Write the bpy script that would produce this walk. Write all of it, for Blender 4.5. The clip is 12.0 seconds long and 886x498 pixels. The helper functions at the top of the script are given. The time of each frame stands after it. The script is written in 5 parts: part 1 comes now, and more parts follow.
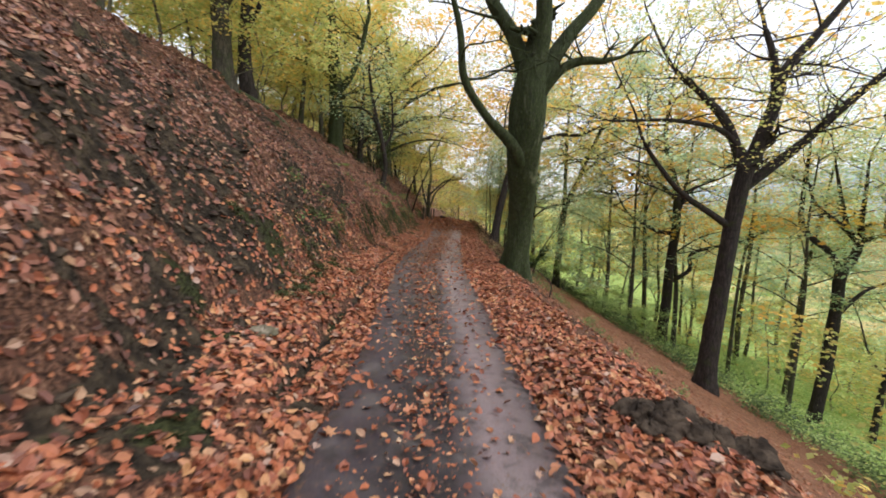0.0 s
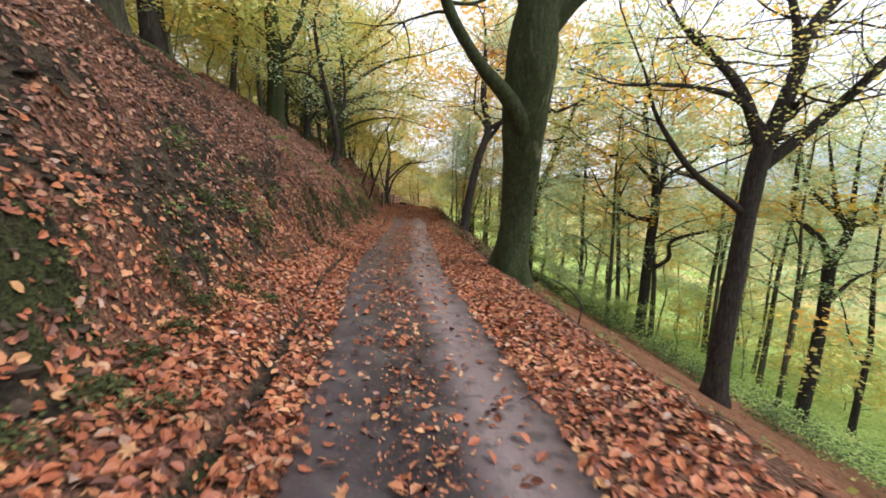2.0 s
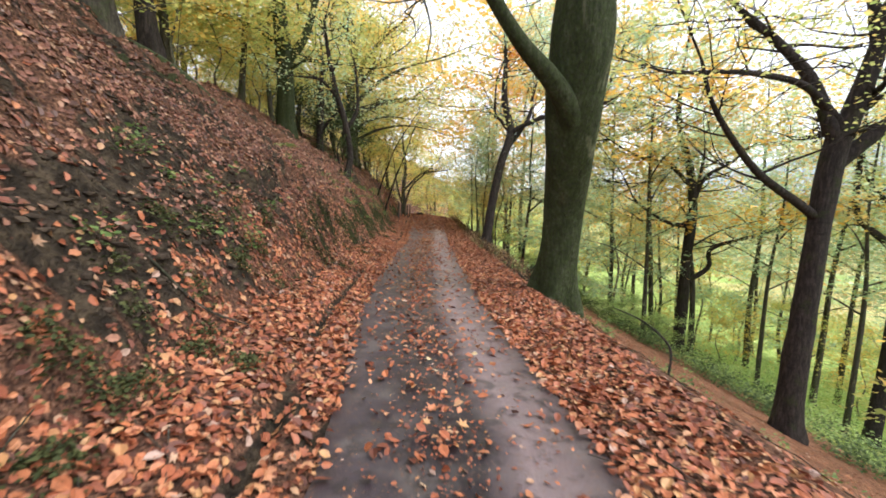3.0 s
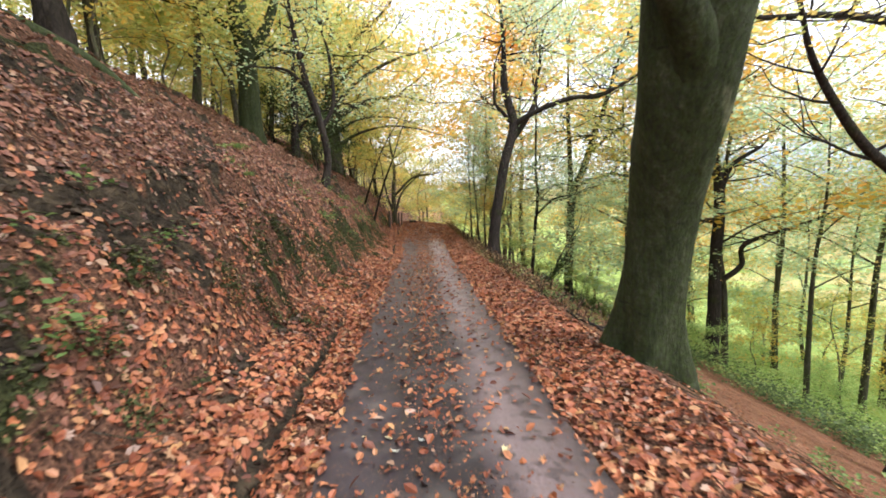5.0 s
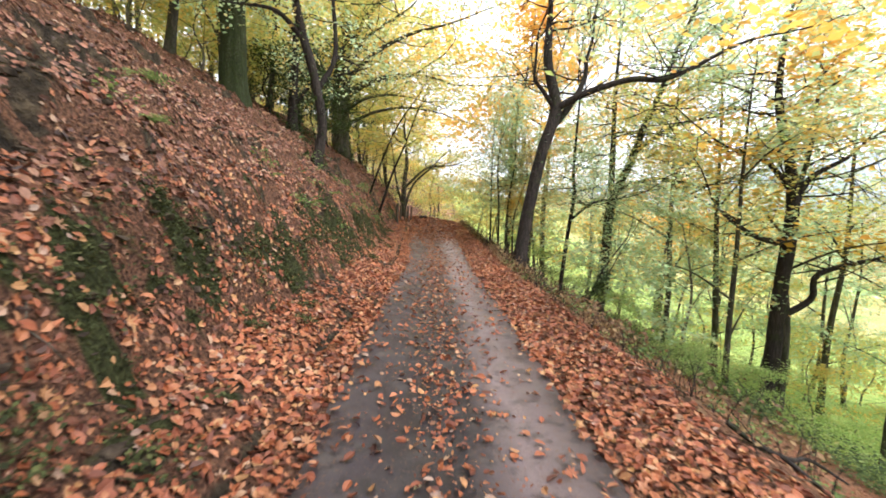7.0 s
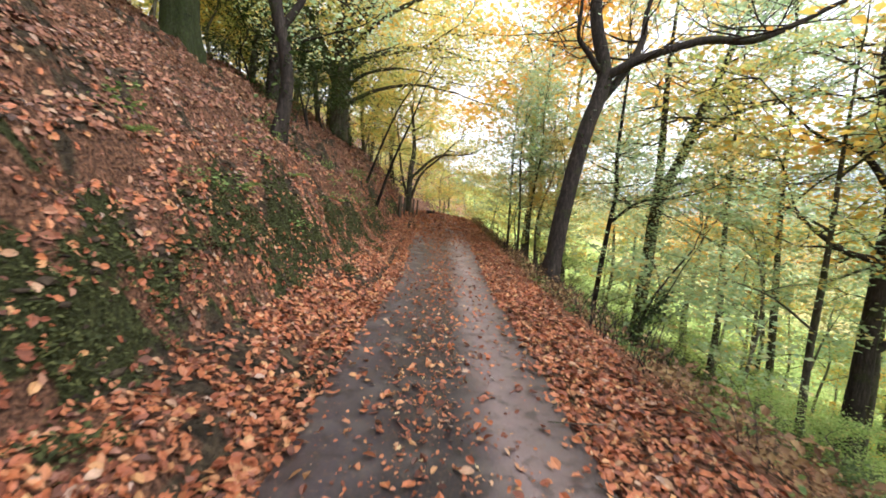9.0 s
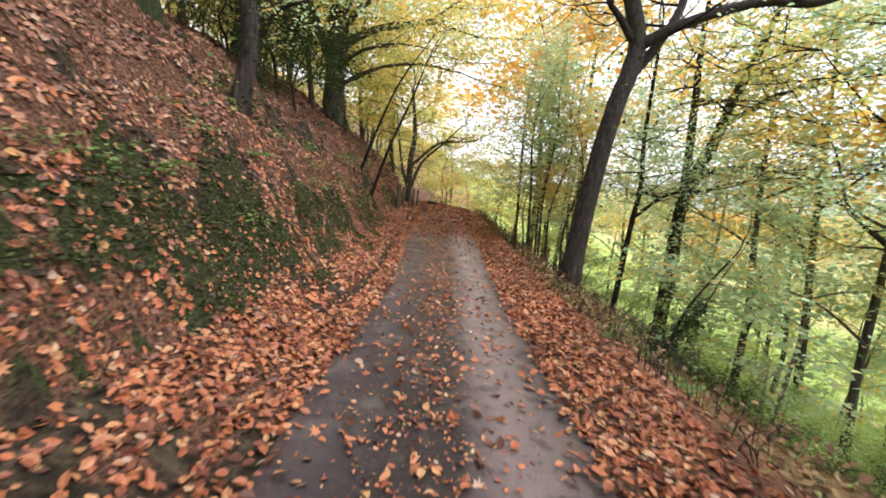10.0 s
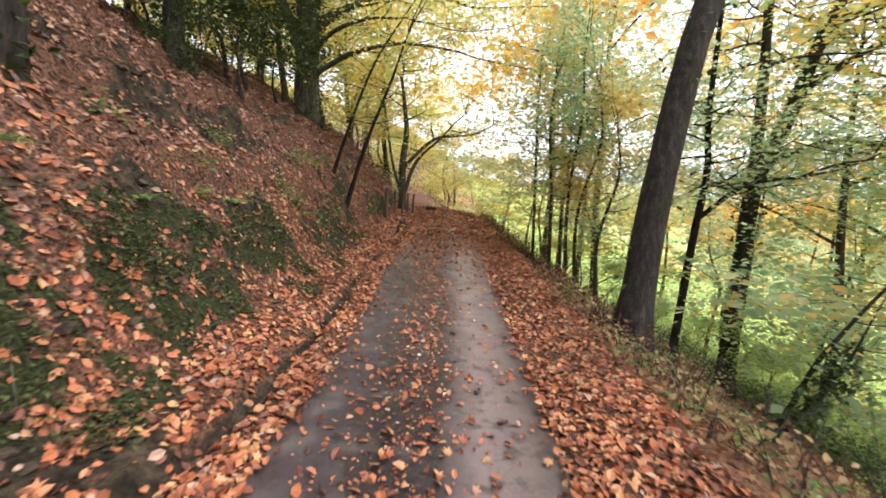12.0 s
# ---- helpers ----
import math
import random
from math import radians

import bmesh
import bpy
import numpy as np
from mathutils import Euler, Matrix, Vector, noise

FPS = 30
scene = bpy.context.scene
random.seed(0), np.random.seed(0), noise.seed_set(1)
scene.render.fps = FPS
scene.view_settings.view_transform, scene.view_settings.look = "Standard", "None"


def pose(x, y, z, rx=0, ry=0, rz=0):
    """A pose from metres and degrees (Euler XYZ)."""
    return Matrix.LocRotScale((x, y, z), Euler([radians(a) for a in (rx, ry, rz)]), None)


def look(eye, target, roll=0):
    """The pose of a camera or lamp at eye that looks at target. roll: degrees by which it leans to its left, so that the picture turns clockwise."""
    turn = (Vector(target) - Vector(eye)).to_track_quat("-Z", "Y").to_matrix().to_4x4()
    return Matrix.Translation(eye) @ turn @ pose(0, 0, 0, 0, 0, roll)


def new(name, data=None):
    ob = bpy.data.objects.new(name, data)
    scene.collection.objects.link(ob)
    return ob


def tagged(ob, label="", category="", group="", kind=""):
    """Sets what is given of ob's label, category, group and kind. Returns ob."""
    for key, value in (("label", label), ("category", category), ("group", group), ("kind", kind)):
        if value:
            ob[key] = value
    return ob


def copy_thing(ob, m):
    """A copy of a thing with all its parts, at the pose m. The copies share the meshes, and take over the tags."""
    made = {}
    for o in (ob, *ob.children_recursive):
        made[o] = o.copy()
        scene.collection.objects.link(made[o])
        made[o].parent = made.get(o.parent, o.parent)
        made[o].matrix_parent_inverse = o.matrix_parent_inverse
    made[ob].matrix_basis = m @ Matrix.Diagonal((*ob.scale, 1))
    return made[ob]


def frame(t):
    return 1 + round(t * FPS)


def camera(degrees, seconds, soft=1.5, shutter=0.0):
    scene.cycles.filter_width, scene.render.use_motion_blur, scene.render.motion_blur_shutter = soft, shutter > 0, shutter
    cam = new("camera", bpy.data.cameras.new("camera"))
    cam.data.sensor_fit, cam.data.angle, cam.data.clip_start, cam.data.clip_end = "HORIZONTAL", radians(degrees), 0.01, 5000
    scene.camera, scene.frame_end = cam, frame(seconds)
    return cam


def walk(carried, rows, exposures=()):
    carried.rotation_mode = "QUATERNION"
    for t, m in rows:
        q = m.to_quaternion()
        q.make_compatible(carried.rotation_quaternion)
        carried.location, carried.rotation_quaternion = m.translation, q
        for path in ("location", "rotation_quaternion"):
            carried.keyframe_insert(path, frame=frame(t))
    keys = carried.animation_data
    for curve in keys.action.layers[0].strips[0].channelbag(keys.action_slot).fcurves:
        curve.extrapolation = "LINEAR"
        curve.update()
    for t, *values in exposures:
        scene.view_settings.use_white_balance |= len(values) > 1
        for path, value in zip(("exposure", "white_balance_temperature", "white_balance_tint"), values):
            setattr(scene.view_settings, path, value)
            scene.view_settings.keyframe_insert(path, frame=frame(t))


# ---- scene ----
PATH = [
    (0, (-0.11, 0.129, 1.378), (-0.091, 2.122, 1.218), 2.5),
    (0.5, (-0.126, 0.898, 1.406), (0.012, 2.889, 1.272), 3.1),
    (1, (-0.217, 1.759, 1.386), (0.028, 3.736, 1.208), 3.1),
    (1.5, (-0.277, 2.608, 1.35), (-0.037, 4.582, 1.143), 2.6),
    (2, (-0.391, 3.436, 1.37), (-0.176, 5.413, 1.155), 2.2),
    (2.5, (-0.447, 4.252, 1.377), (-0.287, 6.238, 1.205), 1.9),
    (4.5, (-0.612, 7.322, 1.582), (-0.451, 9.306, 1.389), -1.7),
    (5, (-0.594, 8.192, 1.6), (-0.421, 10.178, 1.441), -2.1),
    (5.5, (-0.628, 9.073, 1.592), (-0.454, 11.058, 1.421), 0.3),
    (6, (-0.583, 9.989, 1.594), (-0.423, 11.975, 1.418), 0.7),
    (6.5, (-0.617, 10.891, 1.603), (-0.472, 12.875, 1.396), 0.6),
    (7, (-0.585, 11.753, 1.58), (-0.446, 13.74, 1.407), 2.1),
    (9, (-0.313, 15.39, 1.585), (-0.215, 17.378, 1.387), 4.0),
    (9.5, (-0.276, 16.255, 1.567), (-0.187, 18.243, 1.368), 3.8),
    (10, (-0.223, 17.184, 1.587), (-0.13, 19.167, 1.345), 4.7),
    (10.5, (-0.152, 18.134, 1.645), (-0.06, 20.12, 1.425), 4.5),
    (11, (-0.007, 19.019, 1.716), (0.083, 21.007, 1.523), 2.5),
    (11.5, (0.141, 19.965, 1.69), (0.209, 21.952, 1.473), 1.5),
    (12, (0.204, 20.893, 1.68), (0.261, 22.878, 1.447), 1.9),
]
cam = camera(91.3, 12.0, soft=1.75, shutter=0.35)
walk(cam, [(t, look(eye, target, roll)) for t, eye, target, roll in PATH],
     exposures=[(0, 0.6), (1.5, 0.68), (2.5, 0.95), (4.5, 1.2), (5.5, 1.22), (7, 1.45), (9.5, 1.3), (12, 1.45)])

# ---- sky and light: a bright overcast day ----
world = bpy.data.worlds.new("overcast_sky")
scene.world = world
world.use_nodes = True
wn, wl = world.node_tree.nodes, world.node_tree.links
sky = wn.new("ShaderNodeTexSky")
sky.sky_type, sky.sun_disc = "NISHITA", False
sky.sun_elevation, sky.sun_rotation = radians(50), radians(118)
sky_dim = wn.new("ShaderNodeVectorMath")
sky_dim.operation = "SCALE"
sky_dim.inputs["Scale"].default_value = 0.1
cloud = wn.new("ShaderNodeMix")
cloud.data_type = "RGBA"
cloud.inputs["Factor"].default_value = 0.8
cloud.inputs["B"].default_value = (0.96, 0.99, 1.11, 1)
wl.new(sky.outputs[0], sky_dim.inputs[0])
wl.new(sky_dim.outputs[0], cloud.inputs["A"])
wl.new(cloud.outputs["Result"], wn["Background"].inputs["Color"])
wn["Background"].inputs["Strength"].default_value = 1.0
sun = new("sun", bpy.data.lights.new("sun", "SUN"))
sun.data.energy, sun.data.angle, sun.data.color = 1.4, radians(25), (1.0, 0.975, 0.94)
sun.matrix_world = look((0, 0, 0), (-math.sin(radians(118)) * math.cos(radians(50)), -math.cos(radians(118)) * math.cos(radians(50)), -math.sin(radians(50))))


# ---- materials ----
class Mat:
    """A node material in the making."""

    def __init__(self, name):
        self.m = bpy.data.materials.new(name)
        self.m.use_nodes = True
        self.n, self.l = self.m.node_tree.nodes, self.m.node_tree.links
        self.bsdf = self.n["Principled BSDF"]
        self.geo = self.n.new("ShaderNodeNewGeometry")

    def link(self, a, b):
        self.l.new(a, b)

    def noise(self, scale, detail=4, vector=None, rough=0.6):
        t = self.n.new("ShaderNodeTexNoise")
        t.inputs["Scale"].default_value, t.inputs["Detail"].default_value, t.inputs["Roughness"].default_value = scale, detail, rough
        self.link(vector or self.geo.outputs["Position"], t.inputs["Vector"])
        return t.outputs["Fac"]

    def stretched(self, x, y, z, local=True):
        co = self.n.new("ShaderNodeTexCoord").outputs["Object"] if local else self.geo.outputs["Position"]
        v = self.n.new("ShaderNodeVectorMath")
        v.operation = "MULTIPLY"
        v.inputs[1].default_value = (x, y, z)
        self.link(co, v.inputs[0])
        return v.outputs[0]

    def ramp(self, fac, *stops):
        r = self.n.new("ShaderNodeValToRGB")
        while len(r.color_ramp.elements) < len(stops):
            r.color_ramp.elements.new(0.5)
        for e, (p, col) in zip(r.color_ramp.elements, stops):
            e.position, e.color = p, (*col, 1)
        self.link(fac, r.inputs[0])
        return r.outputs[0]

    def step(self, fac, lo, hi):
        r = self.n.new("ShaderNodeMapRange")
        r.interpolation_type = "SMOOTHSTEP"
        r.inputs[1].default_value, r.inputs[2].default_value = lo, hi
        self.link(fac, r.inputs[0])
        return r.outputs[0]

    def math(self, op, a, b):
        k = self.n.new("ShaderNodeMath")
        k.operation = op
        for i, v in enumerate((a, b)):
            if isinstance(v, (int, float)):
                k.inputs[i].default_value = v
            else:
                self.link(v, k.inputs[i])
        return k.outputs[0]

    def mix(self, fac, a, b, mode="MIX"):
        k = self.n.new("ShaderNodeMix")
        k.data_type, k.blend_type = "RGBA", mode
        for socket, v in ((k.inputs["Factor"], fac), (k.inputs["A"], a), (k.inputs["B"], b)):
            if isinstance(v, tuple):
                socket.default_value = (*v, 1)
            elif isinstance(v, (int, float)):
                socket.default_value = v
            else:
                self.link(v, socket)
        return k.outputs["Result"]

    def axis(self, which):
        s = self.n.new("ShaderNodeSeparateXYZ")
        self.link(self.geo.outputs["Position"], s.inputs[0])
        return s.outputs[which]

    def finish(self, color, rough=0.8, bump=None, strength=0.4, distance=0.02, spec=0.3):
        if isinstance(color, tuple):
            self.bsdf.inputs["Base Color"].default_value = (*color, 1)
        else:
            self.link(color, self.bsdf.inputs["Base Color"])
        if isinstance(rough, (int, float)):
            self.bsdf.inputs["Roughness"].default_value = rough
        else:
            self.link(rough, self.bsdf.inputs["Roughness"])
        self.bsdf.inputs["Specular IOR Level"].default_value = spec
        if bump is not None:
            b = self.n.new("ShaderNodeBump")
            b.inputs["Strength"].default_value, b.inputs["Distance"].default_value = strength, distance
            self.link(bump, b.inputs["Height"])
            self.link(b.outputs[0], self.bsdf.inputs["Normal"])
        return self.m


def make_ground():
    m = Mat("forest_floor")
    fine, mid = m.noise(28, 5), m.noise(7, 4)
    litter = m.ramp(fine, (0.32, (0.03, 0.017, 0.012)), (0.46, (0.11, 0.056, 0.037)), (0.58, (0.22, 0.108, 0.068)), (0.72, (0.34, 0.19, 0.12)))
    soil = m.ramp(mid, (0.35, (0.02, 0.015, 0.011)), (0.52, (0.058, 0.043, 0.029)), (0.7, (0.13, 0.096, 0.062)))
    moss = m.ramp(fine, (0.32, (0.02, 0.022, 0.009)), (0.5, (0.043, 0.048, 0.018)), (0.7, (0.085, 0.09, 0.034)))
    grass = m.ramp(m.noise(0.55, 8, None, 0.75), (0.32, (0.09, 0.13, 0.03)), (0.44, (0.27, 0.39, 0.09)), (0.56, (0.42, 0.52, 0.14)), (0.72, (0.56, 0.52, 0.22)))
    field = m.ramp(m.noise(0.03, 4), (0.4, (0.4, 0.54, 0.14)), (0.5, (0.64, 0.5, 0.22)), (0.6, (0.36, 0.48, 0.15)))
    dry = m.ramp(fine, (0.3, (0.15, 0.068, 0.043)), (0.48, (0.32, 0.15, 0.09)), (0.7, (0.5, 0.28, 0.165)))
    dry = m.mix(0.8, dry, m.ramp(m.noise(2.6, 5), (0.32, (0.5, 0.45, 0.42)), (0.62, (1.1, 1.1, 1.1))), "MULTIPLY")
    litter = m.mix(m.step(m.axis("X"), 1.9, 2.6), litter, dry)
    moss_map = m.n.new("ShaderNodeAttribute")
    moss_map.attribute_name = "moss"
    earth = m.mix(m.step(m.math("ADD", moss_map.outputs["Fac"], m.math("MULTIPLY", m.math("SUBTRACT", mid, 0.5), 0.8)), 0.3, 0.6), soil, moss)
    soil_map = m.n.new("ShaderNodeAttribute")
    soil_map.attribute_name = "soil"
    bare = m.step(m.math("ADD", soil_map.outputs["Fac"], m.math("MULTIPLY", m.math("SUBTRACT", mid, 0.5), 0.7)), 0.35, 0.6)
    near = m.mix(bare, litter, earth)
    x = m.axis("X")
    edge = m.math("ADD", x, m.math("MULTIPLY", m.noise(0.4, 4), 7.0))
    col = m.mix(m.step(edge, 17.0, 20.0), near, grass)
    col = m.mix(m.step(x, 70, 90), col, field)
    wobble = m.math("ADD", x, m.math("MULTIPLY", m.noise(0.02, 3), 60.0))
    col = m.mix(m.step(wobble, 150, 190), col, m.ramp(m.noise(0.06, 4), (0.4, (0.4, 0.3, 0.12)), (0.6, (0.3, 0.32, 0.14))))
    # distance haze painted into the ground colour: the far hillside turns pale blue-grey
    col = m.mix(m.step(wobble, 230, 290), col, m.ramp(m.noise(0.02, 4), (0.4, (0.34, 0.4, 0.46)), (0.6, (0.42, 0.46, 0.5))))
    relief = m.math("ADD", m.math("MULTIPLY", fine, 0.8), m.math("MULTIPLY", mid, 2.2))
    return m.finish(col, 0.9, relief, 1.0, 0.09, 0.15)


def make_asphalt():
    m = Mat("old_wet_asphalt")
    uv = m.n.new("ShaderNodeUVMap")
    s = m.n.new("ShaderNodeSeparateXYZ")
    m.link(uv.outputs[0], s.inputs[0])
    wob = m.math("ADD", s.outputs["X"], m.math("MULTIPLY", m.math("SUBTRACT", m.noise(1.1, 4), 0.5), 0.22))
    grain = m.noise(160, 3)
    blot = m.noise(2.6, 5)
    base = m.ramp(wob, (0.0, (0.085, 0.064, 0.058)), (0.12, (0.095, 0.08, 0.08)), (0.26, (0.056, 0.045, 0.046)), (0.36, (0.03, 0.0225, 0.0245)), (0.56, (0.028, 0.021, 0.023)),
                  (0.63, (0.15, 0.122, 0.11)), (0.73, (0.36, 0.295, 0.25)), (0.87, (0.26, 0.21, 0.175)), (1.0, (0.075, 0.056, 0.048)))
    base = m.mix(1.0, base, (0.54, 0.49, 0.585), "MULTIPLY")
    col = m.mix(m.step(blot, 0.45, 0.75), base, m.mix(0.5, base, (0.15, 0.13, 0.115)))
    col = m.mix(m.step(m.noise(5.5, 5), 0.52, 0.64), col, m.mix(0.6, col, (0.022, 0.017, 0.017)))
    col = m.mix(m.step(m.noise(38, 4), 0.56, 0.68), col, m.mix(0.7, col, (0.15, 0.075, 0.045)))
    col = m.mix(0.75, col, m.ramp(grain, (0.3, (0.45, 0.45, 0.45)), (0.7, (1.6, 1.6, 1.6))), "MULTIPLY")
    return m.finish(col, m.ramp(blot, (0.35, (0.36,) * 3), (0.65, (0.65,) * 3)), grain, 0.5, 0.006, 0.4)


def make_bark(name, dark, light, moss, moss_amount, scale=1.0):
    m = Mat(name)
    ridges = m.noise(9 * scale, 6, m.stretched(1, 1, 0.22), 0.7)
    spots = m.noise(2.2, 4)
    col = m.ramp(ridges, (0.32, tuple(v * 0.45 for v in dark)), (0.5, dark), (0.72, light))
    green = m.math("MULTIPLY", m.step(spots, 0.62 - moss_amount * 0.4, 0.74 - moss_amount * 0.3), m.step(m.noise(22, 4), 0.3, 0.6))
    col = m.mix(m.math("MULTIPLY", green, 0.85), col, m.mix(m.noise(30, 3), tuple(v * 0.5 for v in moss), moss))
    streak = m.step(m.noise(2.4, 3, m.stretched(1, 1, 0.12)), 0.63, 0.7)
    col = m.mix(m.math("MULTIPLY", streak, 0.5), col, tuple(min(1, v * 1.8) for v in light))
    col = m.mix(0.7, col, m.ramp(m.noise(26 * scale, 5, m.stretched(1, 1, 0.5)), (0.3, (0.5, 0.5, 0.5)), (0.7, (1.5, 1.5, 1.45))), "MULTIPLY")
    scar = m.step(m.noise(3.2, 3, m.stretched(0.7, 0.7, 2.4)), 0.64, 0.7)
    col = m.mix(m.math("MULTIPLY", scar, 0.6), col, tuple(v * 0.35 for v in dark))
    knots = m.math("ADD", ridges, m.math("MULTIPLY", m.noise(5, 4), 0.8))
    return m.finish(col, 0.85, knots, 0.9, 0.05 / scale, 0.2)


def make_foliage(name, *stops, through_light=0.55, rough=0.5, turned=None):
    m = Mat(name)
    col = m.ramp(m.geo.outputs["Random Per Island"], *stops)
    col = m.mix(0.5, col, m.ramp(m.noise(0.7, 2), (0.3, (0.7, 0.75, 0.7)), (0.7, (1.25, 1.2, 1.2))), "MULTIPLY")
    if turned:
        col = m.mix(m.math("MULTIPLY", m.step(m.noise(0.33, 4), 0.53, 0.65), 0.85), col, turned)
    m.finish(col, rough, None, spec=0.3)
    back = m.n.new("ShaderNodeBsdfTranslucent")
    m.link(col, back.inputs[0])
    both = m.n.new("ShaderNodeMixShader")
    both.inputs[0].default_value = through_light
    m.link(m.bsdf.outputs[0], both.inputs[1])
    m.link(back.outputs[0], both.inputs[2])
    m.link(both.outputs[0], m.n["Material Output"].inputs["Surface"])
    return m.m


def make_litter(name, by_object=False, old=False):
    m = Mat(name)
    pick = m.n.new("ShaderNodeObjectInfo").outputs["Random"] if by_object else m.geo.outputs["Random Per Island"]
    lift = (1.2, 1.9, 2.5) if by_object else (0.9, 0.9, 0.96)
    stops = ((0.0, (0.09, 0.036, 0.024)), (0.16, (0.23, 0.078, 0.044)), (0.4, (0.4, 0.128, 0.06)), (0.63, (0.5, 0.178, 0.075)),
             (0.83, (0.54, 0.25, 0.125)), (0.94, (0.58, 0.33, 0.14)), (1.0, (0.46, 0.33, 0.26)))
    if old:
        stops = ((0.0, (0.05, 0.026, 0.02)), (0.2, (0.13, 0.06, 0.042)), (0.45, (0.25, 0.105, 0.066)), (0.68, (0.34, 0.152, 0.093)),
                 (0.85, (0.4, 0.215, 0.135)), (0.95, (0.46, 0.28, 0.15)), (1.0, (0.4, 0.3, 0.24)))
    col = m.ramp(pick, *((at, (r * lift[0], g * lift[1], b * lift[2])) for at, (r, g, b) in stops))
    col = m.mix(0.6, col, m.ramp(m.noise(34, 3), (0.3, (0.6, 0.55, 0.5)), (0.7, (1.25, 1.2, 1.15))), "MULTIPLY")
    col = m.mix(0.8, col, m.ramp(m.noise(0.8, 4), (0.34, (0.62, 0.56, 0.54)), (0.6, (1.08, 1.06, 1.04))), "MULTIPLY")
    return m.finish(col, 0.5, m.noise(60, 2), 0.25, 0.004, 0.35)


def make_wood():
    m = Mat("weathered_wood")
    g = m.noise(14, 5, m.stretched(1, 1, 0.1))
    return m.finish(m.ramp(g, (0.3, (0.035, 0.026, 0.02)), (0.7, (0.13, 0.1, 0.075))), 0.85, g, 0.6, 0.01)


STONE = Mat("mossy_stone")
STONE = STONE.finish(STONE.mix(STONE.step(STONE.noise(12, 4), 0.4, 0.6), (0.12, 0.105, 0.065), (0.26, 0.22, 0.16)), 0.85, STONE.noise(40, 4), 0.5, 0.01)
GROUND, ASPHALT, WOOD = make_ground(), make_asphalt(), make_wood()
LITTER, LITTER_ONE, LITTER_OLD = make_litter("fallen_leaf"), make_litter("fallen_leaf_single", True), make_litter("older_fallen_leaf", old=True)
BARK_BEECH = make_bark("mossy_beech_bark", (0.036, 0.04, 0.023), (0.1, 0.1, 0.064), (0.042, 0.06, 0.017), 1.15, 0.9)
BARK_DARK = make_bark("dark_bark", (0.027, 0.021, 0.019), (0.066, 0.052, 0.046), (0.04, 0.05, 0.018), 0.2, 1.6)
BARK_GREY = make_bark("grey_bark", (0.06, 0.052, 0.04), (0.15, 0.13, 0.1), (0.06, 0.075, 0.028), 0.4, 1.2)
GREEN = make_foliage("green_leaves", (0.0, (0.31, 0.46, 0.25)), (0.45, (0.48, 0.64, 0.4)), (0.8, (0.62, 0.74, 0.5)), (0.95, (0.78, 0.68, 0.3)), (1.0, (0.86, 0.5, 0.17)), turned=(0.86, 0.58, 0.18), through_light=0.74)
LIME = make_foliage("yellow_green_leaves", (0.0, (0.36, 0.44, 0.13)), (0.4, (0.56, 0.61, 0.23)), (0.75, (0.74, 0.67, 0.25)), (1.0, (0.86, 0.6, 0.18)), through_light=0.74, turned=(0.88, 0.56, 0.13))
GOLD = make_foliage("golden_leaves", (0.0, (0.66, 0.47, 0.11)), (0.5, (0.86, 0.57, 0.13)), (0.85, (0.88, 0.5, 0.13)), (1.0, (0.8, 0.39, 0.11)), through_light=0.74)
MEADOW = make_foliage("meadow_weeds", (0.0, (0.24, 0.38, 0.1)), (0.5, (0.44, 0.6, 0.22)), (0.85, (0.6, 0.74, 0.33)), (1.0, (0.72, 0.66, 0.28)), through_light=0.6)
IVY = make_foliage("ivy_leaves", (0.0, (0.018, 0.035, 0.012)), (0.6, (0.04, 0.07, 0.02)), (1.0, (0.1, 0.14, 0.04)), through_light=0.2, rough=0.35)
MOSS = make_foliage("moss_tufts", (0.0, (0.028, 0.034, 0.012)), (0.6, (0.062, 0.073, 0.024)), (1.0, (0.12, 0.13, 0.045)), through_light=0.2, rough=0.8)
BRACKEN = make_foliage("dead_bracken", (0.0, (0.09, 0.05, 0.03)), (0.6, (0.22, 0.13, 0.07)), (1.0, (0.38, 0.26, 0.13)), through_light=0.25, rough=0.8)
# bark for the background trees, lightened to put haze into its colour
BARK_PALE = make_bark("pale_grey_bark", (0.14, 0.125, 0.095), (0.3, 0.27, 0.2), (0.16, 0.19, 0.08), 0.4, 1.0)
FERN = make_foliage("fern_green", (0.0, (0.07, 0.12, 0.035)), (0.7, (0.18, 0.28, 0.085)), (1.0, (0.32, 0.38, 0.13)), through_light=0.4)
BRAMBLE = make_foliage("bramble_leaves", (0.0, (0.04, 0.07, 0.025)), (0.6, (0.12, 0.18, 0.06)), (1.0, (0.26, 0.34, 0.12)), through_light=0.35)
SOIL = Mat("dark_soil")
SOIL = SOIL.finish(SOIL.ramp(SOIL.noise(9, 5), (0.35, (0.022, 0.016, 0.012)), (0.65, (0.085, 0.062, 0.044))), 0.95, SOIL.noise(14, 5), 0.9, 0.03, 0.15)

# ---- mesh helpers ----
rng = np.random.default_rng(7)


